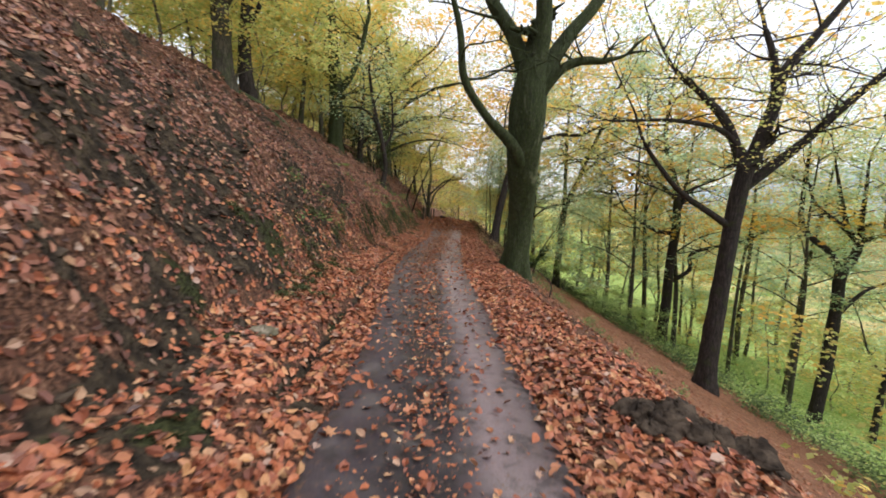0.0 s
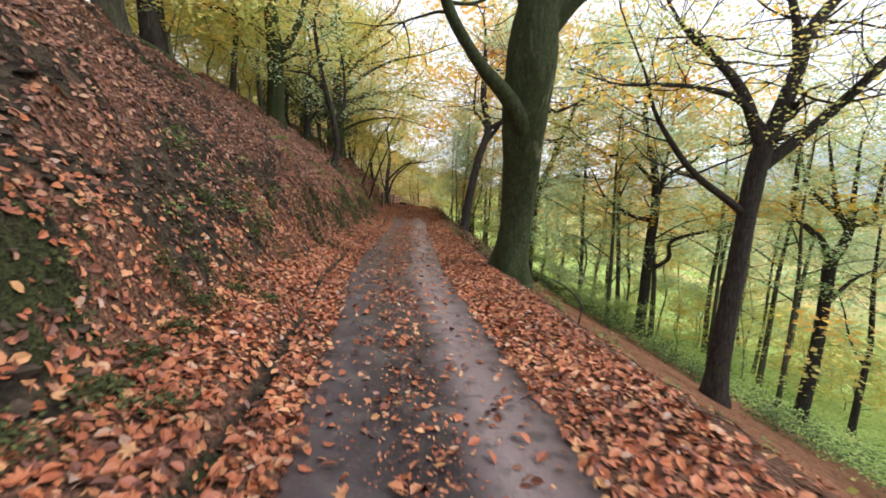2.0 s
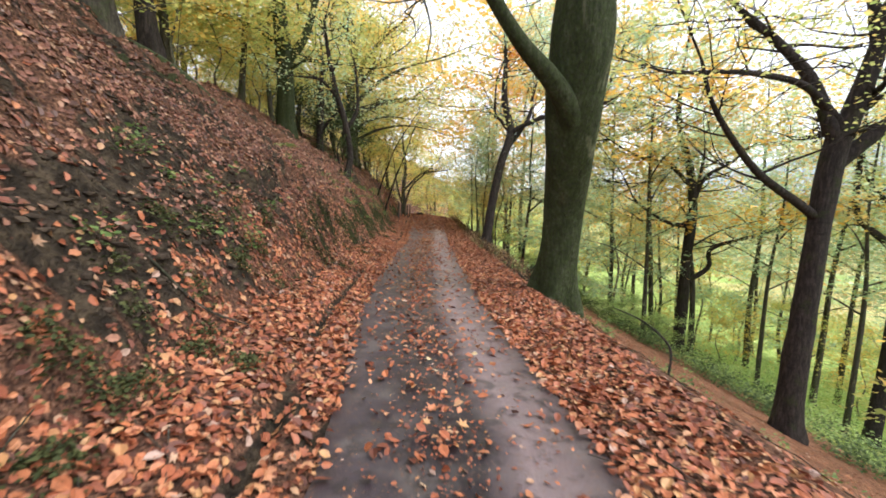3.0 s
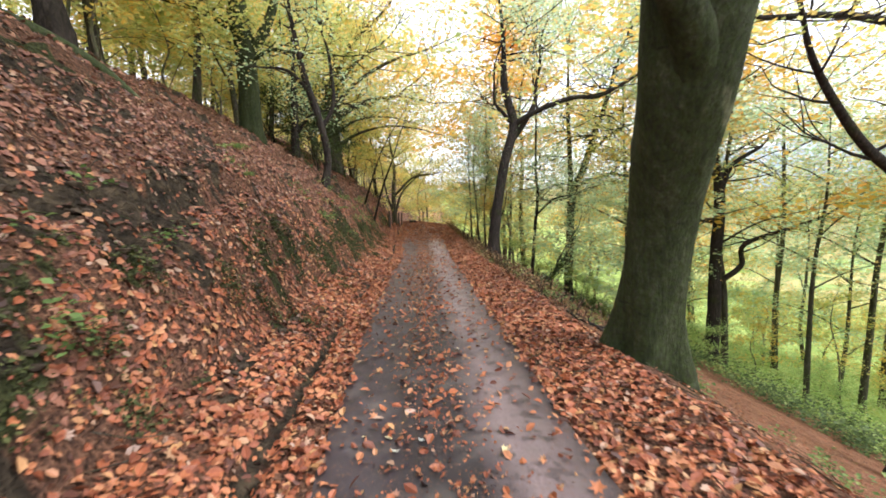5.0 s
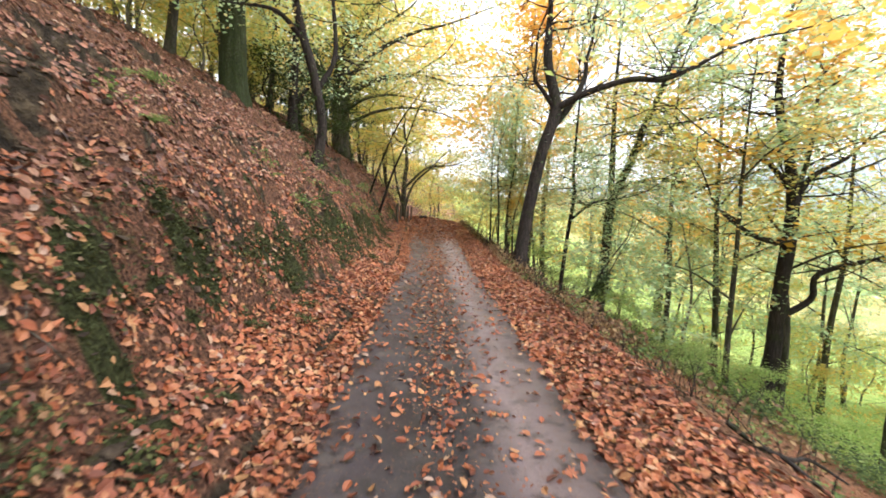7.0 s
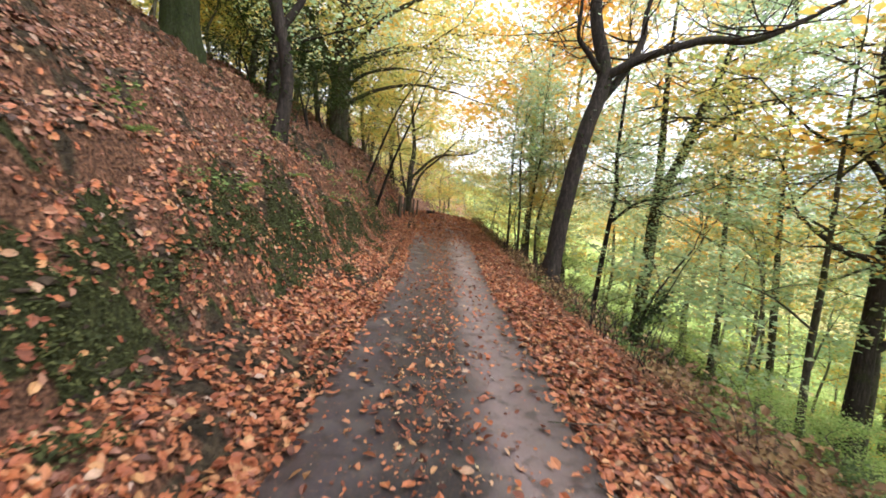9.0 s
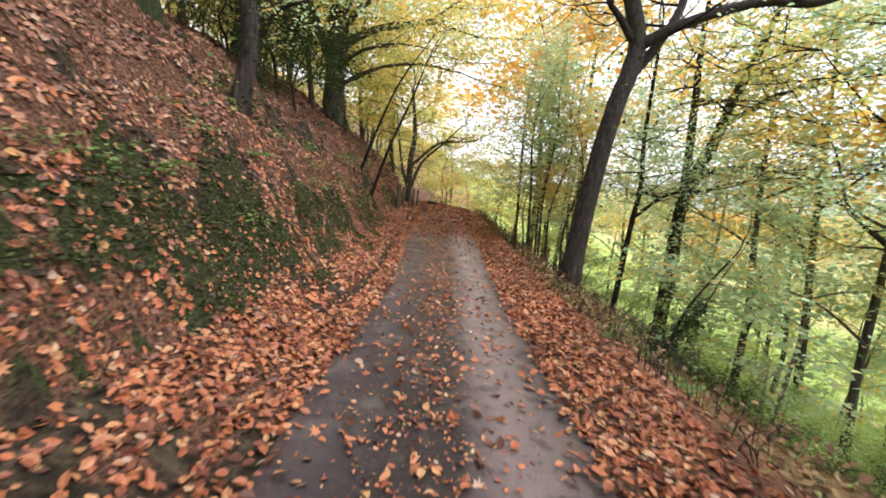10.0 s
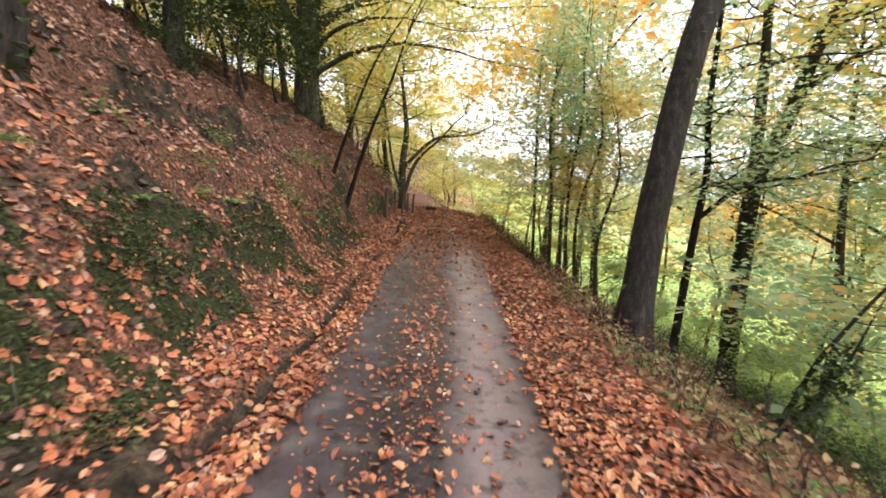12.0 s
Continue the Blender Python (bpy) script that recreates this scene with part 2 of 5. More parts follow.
def mesh_from(name, verts, faces, material, smooth=True):
    """faces: an array of quads, or a list of arrays of one width each."""
    groups = faces if isinstance(faces, list) else [faces]
    groups = [np.asarray(g, dtype=np.int32) for g in groups if len(g)]
    me = bpy.data.meshes.new(name)
    me.vertices.add(len(verts))
    me.vertices.foreach_set("co", np.asarray(verts, dtype=np.float32).ravel())
    loops = np.concatenate([g.ravel() for g in groups])
    sizes = np.concatenate([np.full(len(g), g.shape[1], dtype=np.int32) for g in groups])
    me.loops.add(len(loops))
    me.loops.foreach_set("vertex_index", loops)
    me.polygons.add(len(sizes))
    me.polygons.foreach_set("loop_start", np.concatenate([[0], np.cumsum(sizes)[:-1]]).astype(np.int32))
    me.polygons.foreach_set("use_smooth", np.full(len(sizes), smooth))
    me.update(calc_edges=True)
    me.validate()
    me.materials.append(material)
    return me


def part(name, me, parent, label=""):
    ob = new(name, me)
    ob.parent = parent
    return tagged(ob, label)


def lattice(ix, iy, seed):
    h = np.sin(ix * 127.1 + iy * 311.7 + seed * 74.7) * 43758.5453
    return h - np.floor(h)


def vnoise(x, y, seed=0):
    x, y = np.asarray(x, float), np.asarray(y, float)
    ix, iy = np.floor(x), np.floor(y)
    fx, fy = x - ix, y - iy
    fx, fy = fx * fx * (3 - 2 * fx), fy * fy * (3 - 2 * fy)
    a, b = lattice(ix, iy, seed), lattice(ix + 1, iy, seed)
    c, d = lattice(ix, iy + 1, seed), lattice(ix + 1, iy + 1, seed)
    return a + (b - a) * fx + (c - a) * fy + (a - b - c + d) * fx * fy


def fbm(x, y, seed=0, octaves=4):
    total, amp = 0.0, 0.5
    for k in range(octaves):
        total = total + amp * vnoise(x * 2 ** k, y * 2 ** k, seed + k)
        amp *= 0.5
    return total


# ---- the lie of the land: a lane cut into a wooded hillside ----
LANE_Y = (-10, 4, 11, 15, 20, 25, 32, 45, 80)
LANE_X = (-0.05, -0.08, -0.33, -0.22, -0.03, 0.22, 0.42, 0.7, -2.5)
LANE_W = (0.74, 0.74, 0.9, 0.97, 1.0, 0.96, 1.15, 1.2, 1.2)


def lane(y):
    return np.interp(y, LANE_Y, LANE_X), np.interp(y, LANE_Y, LANE_W)


def groove(u, w, y):
    """A narrow broken drain along the foot of the bank."""
    runs = np.clip(fbm(y * 0.6, y * 0 + 3, 31) * 6 - 2.5 + 2 * np.exp(-((y - 12.3) / 2.2) ** 2), 0, 1)
    return runs * np.exp(-((u + w + 0.36 + 0.1 * (fbm(y * 0.8, y * 0, 21) - 0.5)) / 0.065) ** 2)


def height(x, y):
    x, y = np.asarray(x, float), np.asarray(y, float)
    c, w = lane(y)
    u = x - c
    d = np.abs(u)
    rise = np.interp(y, (26, 34, 46, 52, 62, 80, 130, 260, 600), (0, 0.25, 0.95, 1.0, 0.6, 0.6, 6, 30, 60))
    dl = d - w + 0.35 * (fbm(y * 0.5, y * 0, 11, 3) - 0.47) * np.clip((d - w) / 1.0, 0, 1)
    left = np.interp(dl, (0.05, 1.1, 1.7, 2.9, 5, 8, 30, 150, 400), (0, 0.35, 1.35, 2.75, 4.25, 6.2, 15, 50, 70))
    right = np.interp(d - w - 1.05, (-1, 0, 0.4, 0.9, 3, 6, 8.9, 13.6, 20, 38, 58, 130, 350, 900), (0, -0.05, -0.2, -0.52, -1.95, -3.65, -5.1, -7.1, -9.7, -15.5, -18, -18, 42, 150))
    z = np.where(u < 0, left + rise, right + rise * np.clip(1 - d / (12 + np.maximum(y - 70, 0) * 0.7), 0, 1))
    off = np.clip((d - w - 0.05) / 0.6, 0, 1)
    bank = np.clip((dl - 0.9) / 0.8, 0, 1) * (u < 0)
    z = z + off * (0.10 * (fbm(x * 1.6, y * 1.6, 3) - 0.47)) + bank * (0.5 * (fbm(x * 0.9, y * 0.9, 5) - 0.47) + 0.34 * (np.abs(fbm(x * 2.6, y * 2.0, 8, 3) - 0.44) - 0.09) + 0.24 * (fbm(x * 5, y * 5, 9, 2) - 0.37) + 0.3 * (np.abs(fbm(x * 1.7 + 4, y * 1.5, 18, 3) - 0.44) - 0.09))
    ledge = (dl * 1.15 + 1.9 * fbm(x * 0.55, y * 0.45, 13, 3)) % 1.0
    riser = np.clip(ledge / 0.22, 0, 1)
    patchy = np.clip((fbm(x * 0.6 + 9, y * 0.6, 14, 3) - 0.3) * 5, 0, 1)
    z = z + bank * patchy * 0.34 * (riser * riser * (3 - 2 * riser) - ledge)
    return z - 0.11 * groove(u, w, y)


def bare_soil(x, y):
    """0 where fallen leaves lie, 1 where the soil of the bank shows."""
    c, w = lane(y)
    d = np.abs(x - c) - w
    s = 0.4 * fbm(x * 1.15, y * 0.42, 51) + 0.34 * fbm(x * 2.4 + 0.5 * y, y * 1.4, 52, 3) * 1.07 + 0.26 * fbm(x * 7, y * 6, 59, 2) * 1.25
    band = np.interp(y, (3, 8, 14, 18, 30), (2.1, 1.85, 1.7, 1.3, 1.25))
    width = np.interp(y, (3, 7, 30), (0.9, 0.45, 0.42))
    edge = np.interp(d, (0.1, 0.75, 2.5, 4, 6), (0.6, 0.585, 0.515, 0.525, 0.57)) - np.interp(y, (3, 8, 16), (0.085, 0.1, 0.105)) * np.exp(-((d - band) / width) ** 2)
    left = np.maximum(np.clip((s - edge) / 0.07 + 0.5, 0, 1), groove(x - c, w, y))
    spot = np.hypot((x - 1.8) / 0.62, (y - 3.05) / 0.42) + 1.6 * (fbm(x * 4, y * 4, 58) - 0.47)
    return np.where(x < c, left, np.clip((0.85 - spot) / 0.3, 0, 1))


def moss_cover(x, y):
    """How far moss has grown over the damp lower face of the bank."""
    c, w = lane(y)
    d = c - w - x
    face = np.exp(-((d - 1.35) / 0.5) ** 2) * np.interp(y, (5, 10, 18), (0.0, 0.32, 0.7))
    return np.clip((face - 0.25 + 1.6 * (fbm(x * 1.4, y * 1.1, 97) - 0.47)) / 0.3, 0, 1)


def H(x, y):
    return float(height(np.array([x]), np.array([y]))[0])


def spaced(dense_lo, dense_hi, step, far_lo, far_hi, growth=1.16):
    out = list(np.arange(dense_lo, dense_hi + step / 2, step))
    s, v = step, dense_hi
    while v < far_hi:
        s *= growth
        v += s
        out.append(v)
    s, v, low = step, dense_lo, []
    while v > far_lo:
        s *= growth
        v -= s
        low.append(v)
    return np.array(low[::-1] + out)


def build_ground():
    xs, ys = spaced(-6.5, 4.5, 0.09, -400, 900), spaced(0, 32, 0.13, -200, 700)
    gx, gy = np.meshgrid(xs, ys)
    verts = np.stack([gx, gy, height(gx, gy)], -1).reshape(-1, 3)
    n, m = len(xs), len(ys)
    a = (np.arange(m - 1)[:, None] * n + np.arange(n - 1)[None]).ravel()
    faces = np.stack([a, a + 1, a + n + 1, a + n], -1)
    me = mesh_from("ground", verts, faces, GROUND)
    me.attributes.new("soil", "FLOAT", "POINT").data.foreach_set("value", bare_soil(gx, gy).ravel().astype(np.float32))
    me.attributes.new("moss", "FLOAT", "POINT").data.foreach_set("value", moss_cover(gx, gy).ravel().astype(np.float32))
    ob = new("ground", me)
    tagged(ob, "sloping woodland floor of brown leaf litter, dark soil and moss, far side tinted blue-grey for haze", "ground", kind="structure")


def build_lane():
    ys = np.concatenate([np.arange(-6, 36, 0.12), np.arange(36, 78, 0.5)])
    us = np.linspace(-1, 1, 15)
    c, w = lane(ys)
    ragged_l = 0.07 * (fbm(ys * 2.3, ys * 0, 41) - 0.47) + 0.10 * (fbm(ys * 0.5, ys * 0, 42) - 0.47)
    ragged_r = 0.07 * (fbm(ys * 2.3, ys * 0, 43) - 0.47) + 0.10 * (fbm(ys * 0.5, ys * 0, 44) - 0.47)
    lo, hi = c - w - ragged_l, c + w + ragged_r
    gx = lo[:, None] + (hi - lo)[:, None] * (us[None] + 1) / 2
    gy = np.repeat(ys[:, None], len(us), 1)
    z = height(gx, gy) + 0.008 + 0.016 * (1 - us[None] ** 4)
    verts = np.stack([gx, gy, z], -1).reshape(-1, 3)
    n, m = len(us), len(ys)
    a = (np.arange(m - 1)[:, None] * n + np.arange(n - 1)[None]).ravel()
    faces = np.stack([a, a + 1, a + n + 1, a + n], -1)
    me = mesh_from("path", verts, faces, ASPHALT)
    uv = me.uv_layers.new(name="across")
    idx = np.empty(len(me.loops), dtype=np.int32)
    me.loops.foreach_get("vertex_index", idx)
    uu = np.tile((us + 1) / 2, m)[idx]
    vv = np.repeat(ys, n)[idx]
    uv.data.foreach_set("uv", np.stack([uu, vv], -1).astype(np.float32).ravel())
    return tagged(new("path", me), "narrow old asphalt lane, dark and damp with a paler wheel track", "path", kind="structure")


build_ground()
PATHWAY = build_lane()

# ---- trees ----
def spline(pts, per=4):
    """A smooth line through pts (rows of x, y, z, radius)."""
    p = np.asarray(pts, float)
    if len(p) < 3:
        t = np.linspace(0, 1, per * 2 + 1)[:, None]
        return p[0] * (1 - t) + p[-1] * t
    q = np.vstack([2 * p[0] - p[1], p, 2 * p[-1] - p[-2]])
    out = []
    for i in range(1, len(q) - 2):
        for t in np.linspace(0, 1, per, endpoint=False):
            a, b, c, d = q[i - 1], q[i], q[i + 1], q[i + 2]
            out.append(0.5 * (2 * b + (c - a) * t + (2 * a - 5 * b + 4 * c - d) * t * t + (3 * b - a - 3 * c + d) * t ** 3))
    out.append(p[-1])
    return np.array(out)


def tubes(lines, sides, lumps=0.0, flare=0.0):
    """Tubes along smooth lines, joined into one set of verts and faces."""
    V, Q, base = [], [], 0
    ang = np.linspace(0, 2 * np.pi, sides, endpoint=False)
    for line in lines:
        p, r = line[:, :3], np.maximum(line[:, 3], 0.003)
        t = np.gradient(p, axis=0)
        t /= np.linalg.norm(t, axis=1)[:, None] + 1e-9
        ref = np.array([0.0, 1.0, 0.0]) if abs(t[0, 1]) < 0.9 else np.array([1.0, 0.0, 0.0])
        a = np.cross(t, ref)
        a /= np.linalg.norm(a, axis=1)[:, None] + 1e-9
        b = np.cross(t, a)
        rr = np.repeat(r[:, None], sides, 1)
        if lumps:
            hh = np.repeat(p[:, 2:3], sides, 1)
            rr = rr * (1 + lumps * (fbm(np.cos(ang)[None] * 1.6 + 7 + hh * 0.0 + base, hh * 1.3 + np.sin(ang)[None] * 1.6, 17) - 0.47) * 2)
        if flare:
            h = np.maximum(p[:, 2] - p[0, 2] - 0.35, 0)[:, None]
            rr = rr * (1 + flare * np.exp(-h / 0.45) * (0.75 + 0.5 * np.cos(5 * ang + 0.7)[None] + 0.3 * np.cos(3 * ang)[None]))
        v = p[:, None] + a[:, None] * (np.cos(ang)[None, :, None] * rr[..., None]) + b[:, None] * (np.sin(ang)[None, :, None] * rr[..., None])
        n = len(p)
        V.append(v.reshape(-1, 3))
        i, j = np.meshgrid(np.arange(n - 1), np.arange(sides), indexing="ij")
        k = (j + 1) % sides
        Q.append(np.stack([base + i * sides + j, base + i * sides + k, base + (i + 1) * sides + k, base + (i + 1) * sides + j], -1).reshape(-1, 4))
        base += n * sides
    return np.vstack(V), np.vstack(Q)


def grow(p, d, length, r, level, lines, tips, spread=0.9, up=0.12, kids=4):
    """One branch and, below level, its side branches; lines gathers them, tips the places for leaves."""
    pts = [np.append(p, r)]
    n = 4
    for i in range(n):
        d = d + rng.normal(0, 0.16, 3) + np.array([0, 0, up * 0.5])
        d /= np.linalg.norm(d)
        p = p + d * length / n
        pts.append(np.append(p, r * (1 - 0.7 * (i + 1) / n)))
    lines.append(spline(pts, 2))
    if level == 0:
        tips.extend(q[:3] for q in pts[1:])
        return
    tips.append(pts[-1][:3])
    for k in range(kids):
        q = pts[1 + int(rng.integers(0, n))]
        side = rng.normal(0, 1, 3)
        side[2] *= 0.45
        side -= d * side.dot(d)
        side /= np.linalg.norm(side) + 1e-9
        nd = d * (1 - 0.5 * spread) + side * spread
        grow(q[:3], nd / np.linalg.norm(nd), length * rng.uniform(0.5, 0.75), r * 0.45, level - 1, lines, tips, spread, up * 0.6, kids)


def leaf_cards(centres, count, size, radius, flat=0.45, droop=0.5):
    """Small folded leaves scattered about the centres: verts and quads."""
    centres = np.asarray(centres)
    c = centres[rng.integers(0, len(centres), count)] + rng.normal(0, 1, (count, 3)) * np.array([radius, radius, radius * flat])
    yaw = rng.uniform(0, 2 * np.pi, count)
    f = np.stack([np.cos(yaw), np.sin(yaw), -rng.uniform(0, droop, count)], -1)
    f /= np.linalg.norm(f, axis=1)[:, None]
    up = np.stack([rng.normal(0, 0.45, count), rng.normal(0, 0.45, count), np.ones(count)], -1)
    s = np.cross(f, up)
    s /= np.linalg.norm(s, axis=1)[:, None]
    nrm = np.cross(s, f)
    L = (size * rng.uniform(0.6, 1.35, count))[:, None]
    v = np.stack([c - f * L * 0.5, c + s * L * 0.34 + nrm * L * 0.08, c + f * L * 0.5, c - s * L * 0.34 + nrm * L * 0.08], 1)
    a = np.arange(count)[:, None] * 4
    return v.reshape(-1, 3), a + np.array([[0, 1, 2, 3]])


def tree(label, trunk, limbs, bark, leaf, leaves=6000, leaf_size=0.13, twig_level=2, twig_len=2.2, sides=12, flare=0.5, puff=0.42,
         kids=4, from_h=0.5, side_twigs=6, ivy=0, flat=0.45, group="", ends=True, name="tree", category="tree", branch_sides=4, clear=0.0, lowest=-99):
    """A tree from its trunk and limbs (rows of x, y, z, radius); twigs and crown grow from them."""
    trunk = [list(q) for q in trunk]
    base = np.array(trunk[0][:3])
    root = new(name)
    root.location = base
    tagged(root, label, category, group)
    first = [trunk[0][0], trunk[0][1], trunk[0][2] - 0.35, trunk[0][3] * 1.05]
    tl = spline([first] + trunk, 7)
    tl[:, :3] -= base
    v, q = tubes([tl], sides * 2 if flare > 0.3 else sides, 0.15, flare)
    part("trunk", mesh_from("trunk", v, q, bark), root)
    lines, tips = [], []
    all_limbs = []
    for limb in limbs:
        ll = spline(limb, 5)
        ll[:, :3] -= base
        all_limbs.append(ll)
        v, q = tubes([ll], sides, 0.10)
        part("limb", mesh_from("limb", v, q, bark), root)
    carriers = [tl[min(int(len(tl) * from_h), len(tl) - 4):]] + all_limbs
    for ll in carriers:
        stub = np.linalg.norm(ll[-1, :3] - ll[0, :3]) < 1.7
        if ends:
            d = ll[-1, :3] - ll[-3, :3]
            grow(ll[-1, :3], d / np.linalg.norm(d), twig_len * (0.35 if stub else 1.3), ll[-1, 3], twig_level, lines, tips, kids=kids)
        for k in range(side_twigs):
            p = ll[int(rng.integers(len(ll) // 3, len(ll)))]
            yaw = rng.uniform(0, 2 * np.pi)
            d = np.array([math.cos(yaw), math.sin(yaw), rng.uniform(-0.15, 0.5)])
            grow(p[:3], d / np.linalg.norm(d), twig_len * (0.4 if stub else 1.0) * rng.uniform(0.6, 1.1), min(p[3] * 0.4, 0.05), max(twig_level - 1, 0), lines, tips, kids=kids)
    v, q = tubes(lines if branch_sides > 3 else [ln[::2] for ln in lines], branch_sides)
    tagged(part("branchwork", mesh_from("branchwork", v, q, bark), root), kind="stuff")
    if leaves:
        wood = np.vstack([ll[:, :3] for ll in carriers])
        tips = np.array(tips)
        gap = np.sqrt(((tips[:, None] - wood[None]) ** 2).sum(-1)).min(1)
        v, q = leaf_cards(tips[(gap > np.quantile(gap, 0.5) * clear) & (tips[:, 2] > lowest)], leaves, leaf_size, puff, flat)
        part("crown", mesh_from("crown", v, q, leaf, False), root)
    if ivy:
        k = rng.integers(0, int(len(tl) * 0.8), ivy)
        ang = rng.uniform(0, 2 * np.pi, ivy)
        out = (tl[k, 3] * 1.05 + np.abs(rng.normal(0, 0.16, ivy)))[:, None]
        c = tl[k, :3] + np.stack([np.cos(ang), np.sin(ang), rng.normal(0, 0.4, ivy)], -1) * out
        v, q = leaf_cards(c, ivy, 0.12, 0.06, 1.0, 1.2)
        part("ivy", mesh_from("ivy", v, q, IVY, False), root, "dark glossy ivy")
    return root


# the great mossy beech beside the lane
tree("great mossy beech with forked dark limbs beside the lane",
     [(2.2, 13.1, H(2.2, 13.1), 0.36), (2.25, 12.75, 1.45, 0.35), (2.07, 12.07, 3.0, 0.43), (2.06, 11.75, 4.2, 0.47), (2.12, 11.6, 5.37, 0.34)],
     [[(2.1, 12.15, 2.45, 0.17), (1.95, 11.82, 2.92, 0.19), (1.58, 11.58, 3.36, 0.155), (0.93, 11.34, 3.92, 0.11), (0.34, 11.08, 4.72, 0.1), (0.19, 10.82, 5.67, 0.08), (-0.06, 10.55, 6.49, 0.06)],
      [(2.09, 11.61, 4.73, 0.25), (1.57, 11.87, 6.16, 0.19), (1.01, 12.13, 7.11, 0.17), (0.34, 12.48, 8.95, 0.11)],
      [(2.18, 11.61, 5.09, 0.26), (2.27, 11.34, 6.23, 0.21), (2.18, 11.08, 7.54, 0.18), (2.53, 10.73, 9.83, 0.11)],
      [(2.23, 11.61, 4.82, 0.25), (3.01, 11.78, 6.12, 0.18), (3.81, 11.96, 7.16, 0.15), (4.9, 12.31, 9.12, 0.09)],
      [(2.27, 11.61, 4.56, 0.18), (2.8, 11.52, 5.17, 0.13), (3.24, 11.47, 5.39, 0.11), (3.59, 11.43, 5.42, 0.1)]],
     BARK_BEECH, LIME, leaves=7000, twig_len=2.6, sides=14, flare=0.48, from_h=0.95, side_twigs=3, leaf_size=0.09, puff=0.35, clear=1.0, lowest=6.8)
# the forked tree down the slope
tree("dark forked tree leaning out from the leafy slope",
     [(10.44, 16.5, H(10.44, 16.5), 0.37), (10.77, 16.5, -0.58, 0.3), (11.12, 16.5, 2.78, 0.29), (11.4, 16.5, 3.95, 0.26)],
     [[(11.15, 16.5, 3.6, 0.2), (10.6, 16.83, 5.28, 0.17), (9.72, 17.17, 6.44, 0.12), (8.78, 17.5, 7.41, 0.08)],
      [(11.4, 16.5, 3.7, 0.28), (11.96, 16.33, 5.82, 0.22), (12.09, 16.17, 7.05, 0.18), (13.12, 16.0, 8.49, 0.14), (14.5, 15.8, 10.5, 0.08)],
      [(12.05, 16.4, 6.0, 0.15), (12.11, 16.75, 7.62, 0.13), (11.86, 17.0, 8.81, 0.1)],
      [(11.3, 16.5, 2.9, 0.2), (13.03, 16.17, 4.56, 0.16), (14.54, 15.83, 6.25, 0.13), (15.8, 15.4, 7.6, 0.1)],
      [(10.95, 16.5, 1.3, 0.14), (10.2, 16.4, 1.75, 0.12), (8.8, 16.2, 2.52, 0.1), (7.76, 16.0, 3.45, 0.08), (7.02, 15.8, 4.3, 0.06), (6.56, 15.6, 5.2, 0.04)],
      [(11.3, 16.5, 4.0, 0.12), (10.2, 16.5, 4.94, 0.1), (8.69, 16.25, 5.14, 0.08), (7.42, 16.0, 5.09, 0.06), (5.99, 15.75, 4.93, 0.04), (5.22, 15.5, 4.94, 0.02)]],
     BARK_DARK, LIME, leaves=12000, twig_len=3.0, flare=0.35, from_h=0.95, side_twigs=9, leaf_size=0.12, puff=0.42, flat=0.3, clear=0.8)
# the leaning dark tree at the edge of the drop
tree("slender dark tree leaning over the drop beside the lane",
     [(3.26, 27.2, H(3.26, 27.2), 0.26), (3.61, 27.44, 1.86, 0.22), (4.03, 27.68, 3.8, 0.21), (4.42, 27.92, 4.9, 0.21), (4.6, 28.1, 5.78, 0.2), (4.3, 28.4, 7.4, 0.17), (4.4, 28.8, 9.5, 0.1)],
     [[(4.5, 28.05, 5.5, 0.14), (5.54, 27.75, 6.08, 0.12), (7.11, 27.5, 6.6, 0.11), (8.24, 27.25, 6.59, 0.09), (9.38, 27.0, 7.11, 0.07)],
      [(4.3, 27.9, 4.6, 0.14), (5.2, 28.2, 5.77, 0.11), (5.74, 28.4, 6.77, 0.1), (5.86, 28.6, 7.6, 0.07)],
      [(4.55, 28.1, 5.6, 0.1), (4.06, 28.0, 6.16, 0.08), (3.72, 28.0, 6.59, 0.06), (3.73, 28.0, 7.4, 0.05)]],
     BARK_DARK, GREEN, leaves=8000, twig_len=2.8, flare=0.35, from_h=0.85, side_twigs=6, ivy=120, puff=0.42, flat=0.3, leaf_size=0.12, clear=1.0)
# the twisted tree lower down
tree("twisted dark oak with crooked bare boughs on the slope",
     [(15.8, 30.0, H(15.8, 30.0), 0.36), (15.95, 30.0, -4.5, 0.33), (16.0, 30.0, -1.56, 0.3), (16.2, 30.0, 1.5, 0.27), (15.92, 30.0, 3.98, 0.22), (15.03, 30.0, 6.85, 0.16), (15.02, 30.0, 9.68, 0.1)],
     [[(16.0, 30.0, -2.7, 0.16), (17.19, 29.67, -1.73, 0.14), (17.13, 29.33, -0.53, 0.12), (19.76, 29.0, 0.32, 0.08)],
      [(16.1, 30.0, 0.7, 0.15), (14.66, 30.0, 0.95, 0.11), (13.27, 30.0, 1.7, 0.07)],
      [(16.1, 30.0, 1.6, 0.16), (16.77, 30.0, 3.52, 0.13), (18.51, 30.0, 4.59, 0.08)],
      [(15.9, 30.0, 3.2, 0.13), (14.3, 29.6, 4.3, 0.1), (12.6, 29.3, 4.6, 0.06)]],
     BARK_DARK, LIME, leaves=9000, twig_len=3.0, flare=0.3, from_h=0.7, side_twigs=7, leaf_size=0.15, puff=0.5, flat=0.3, clear=0.8)
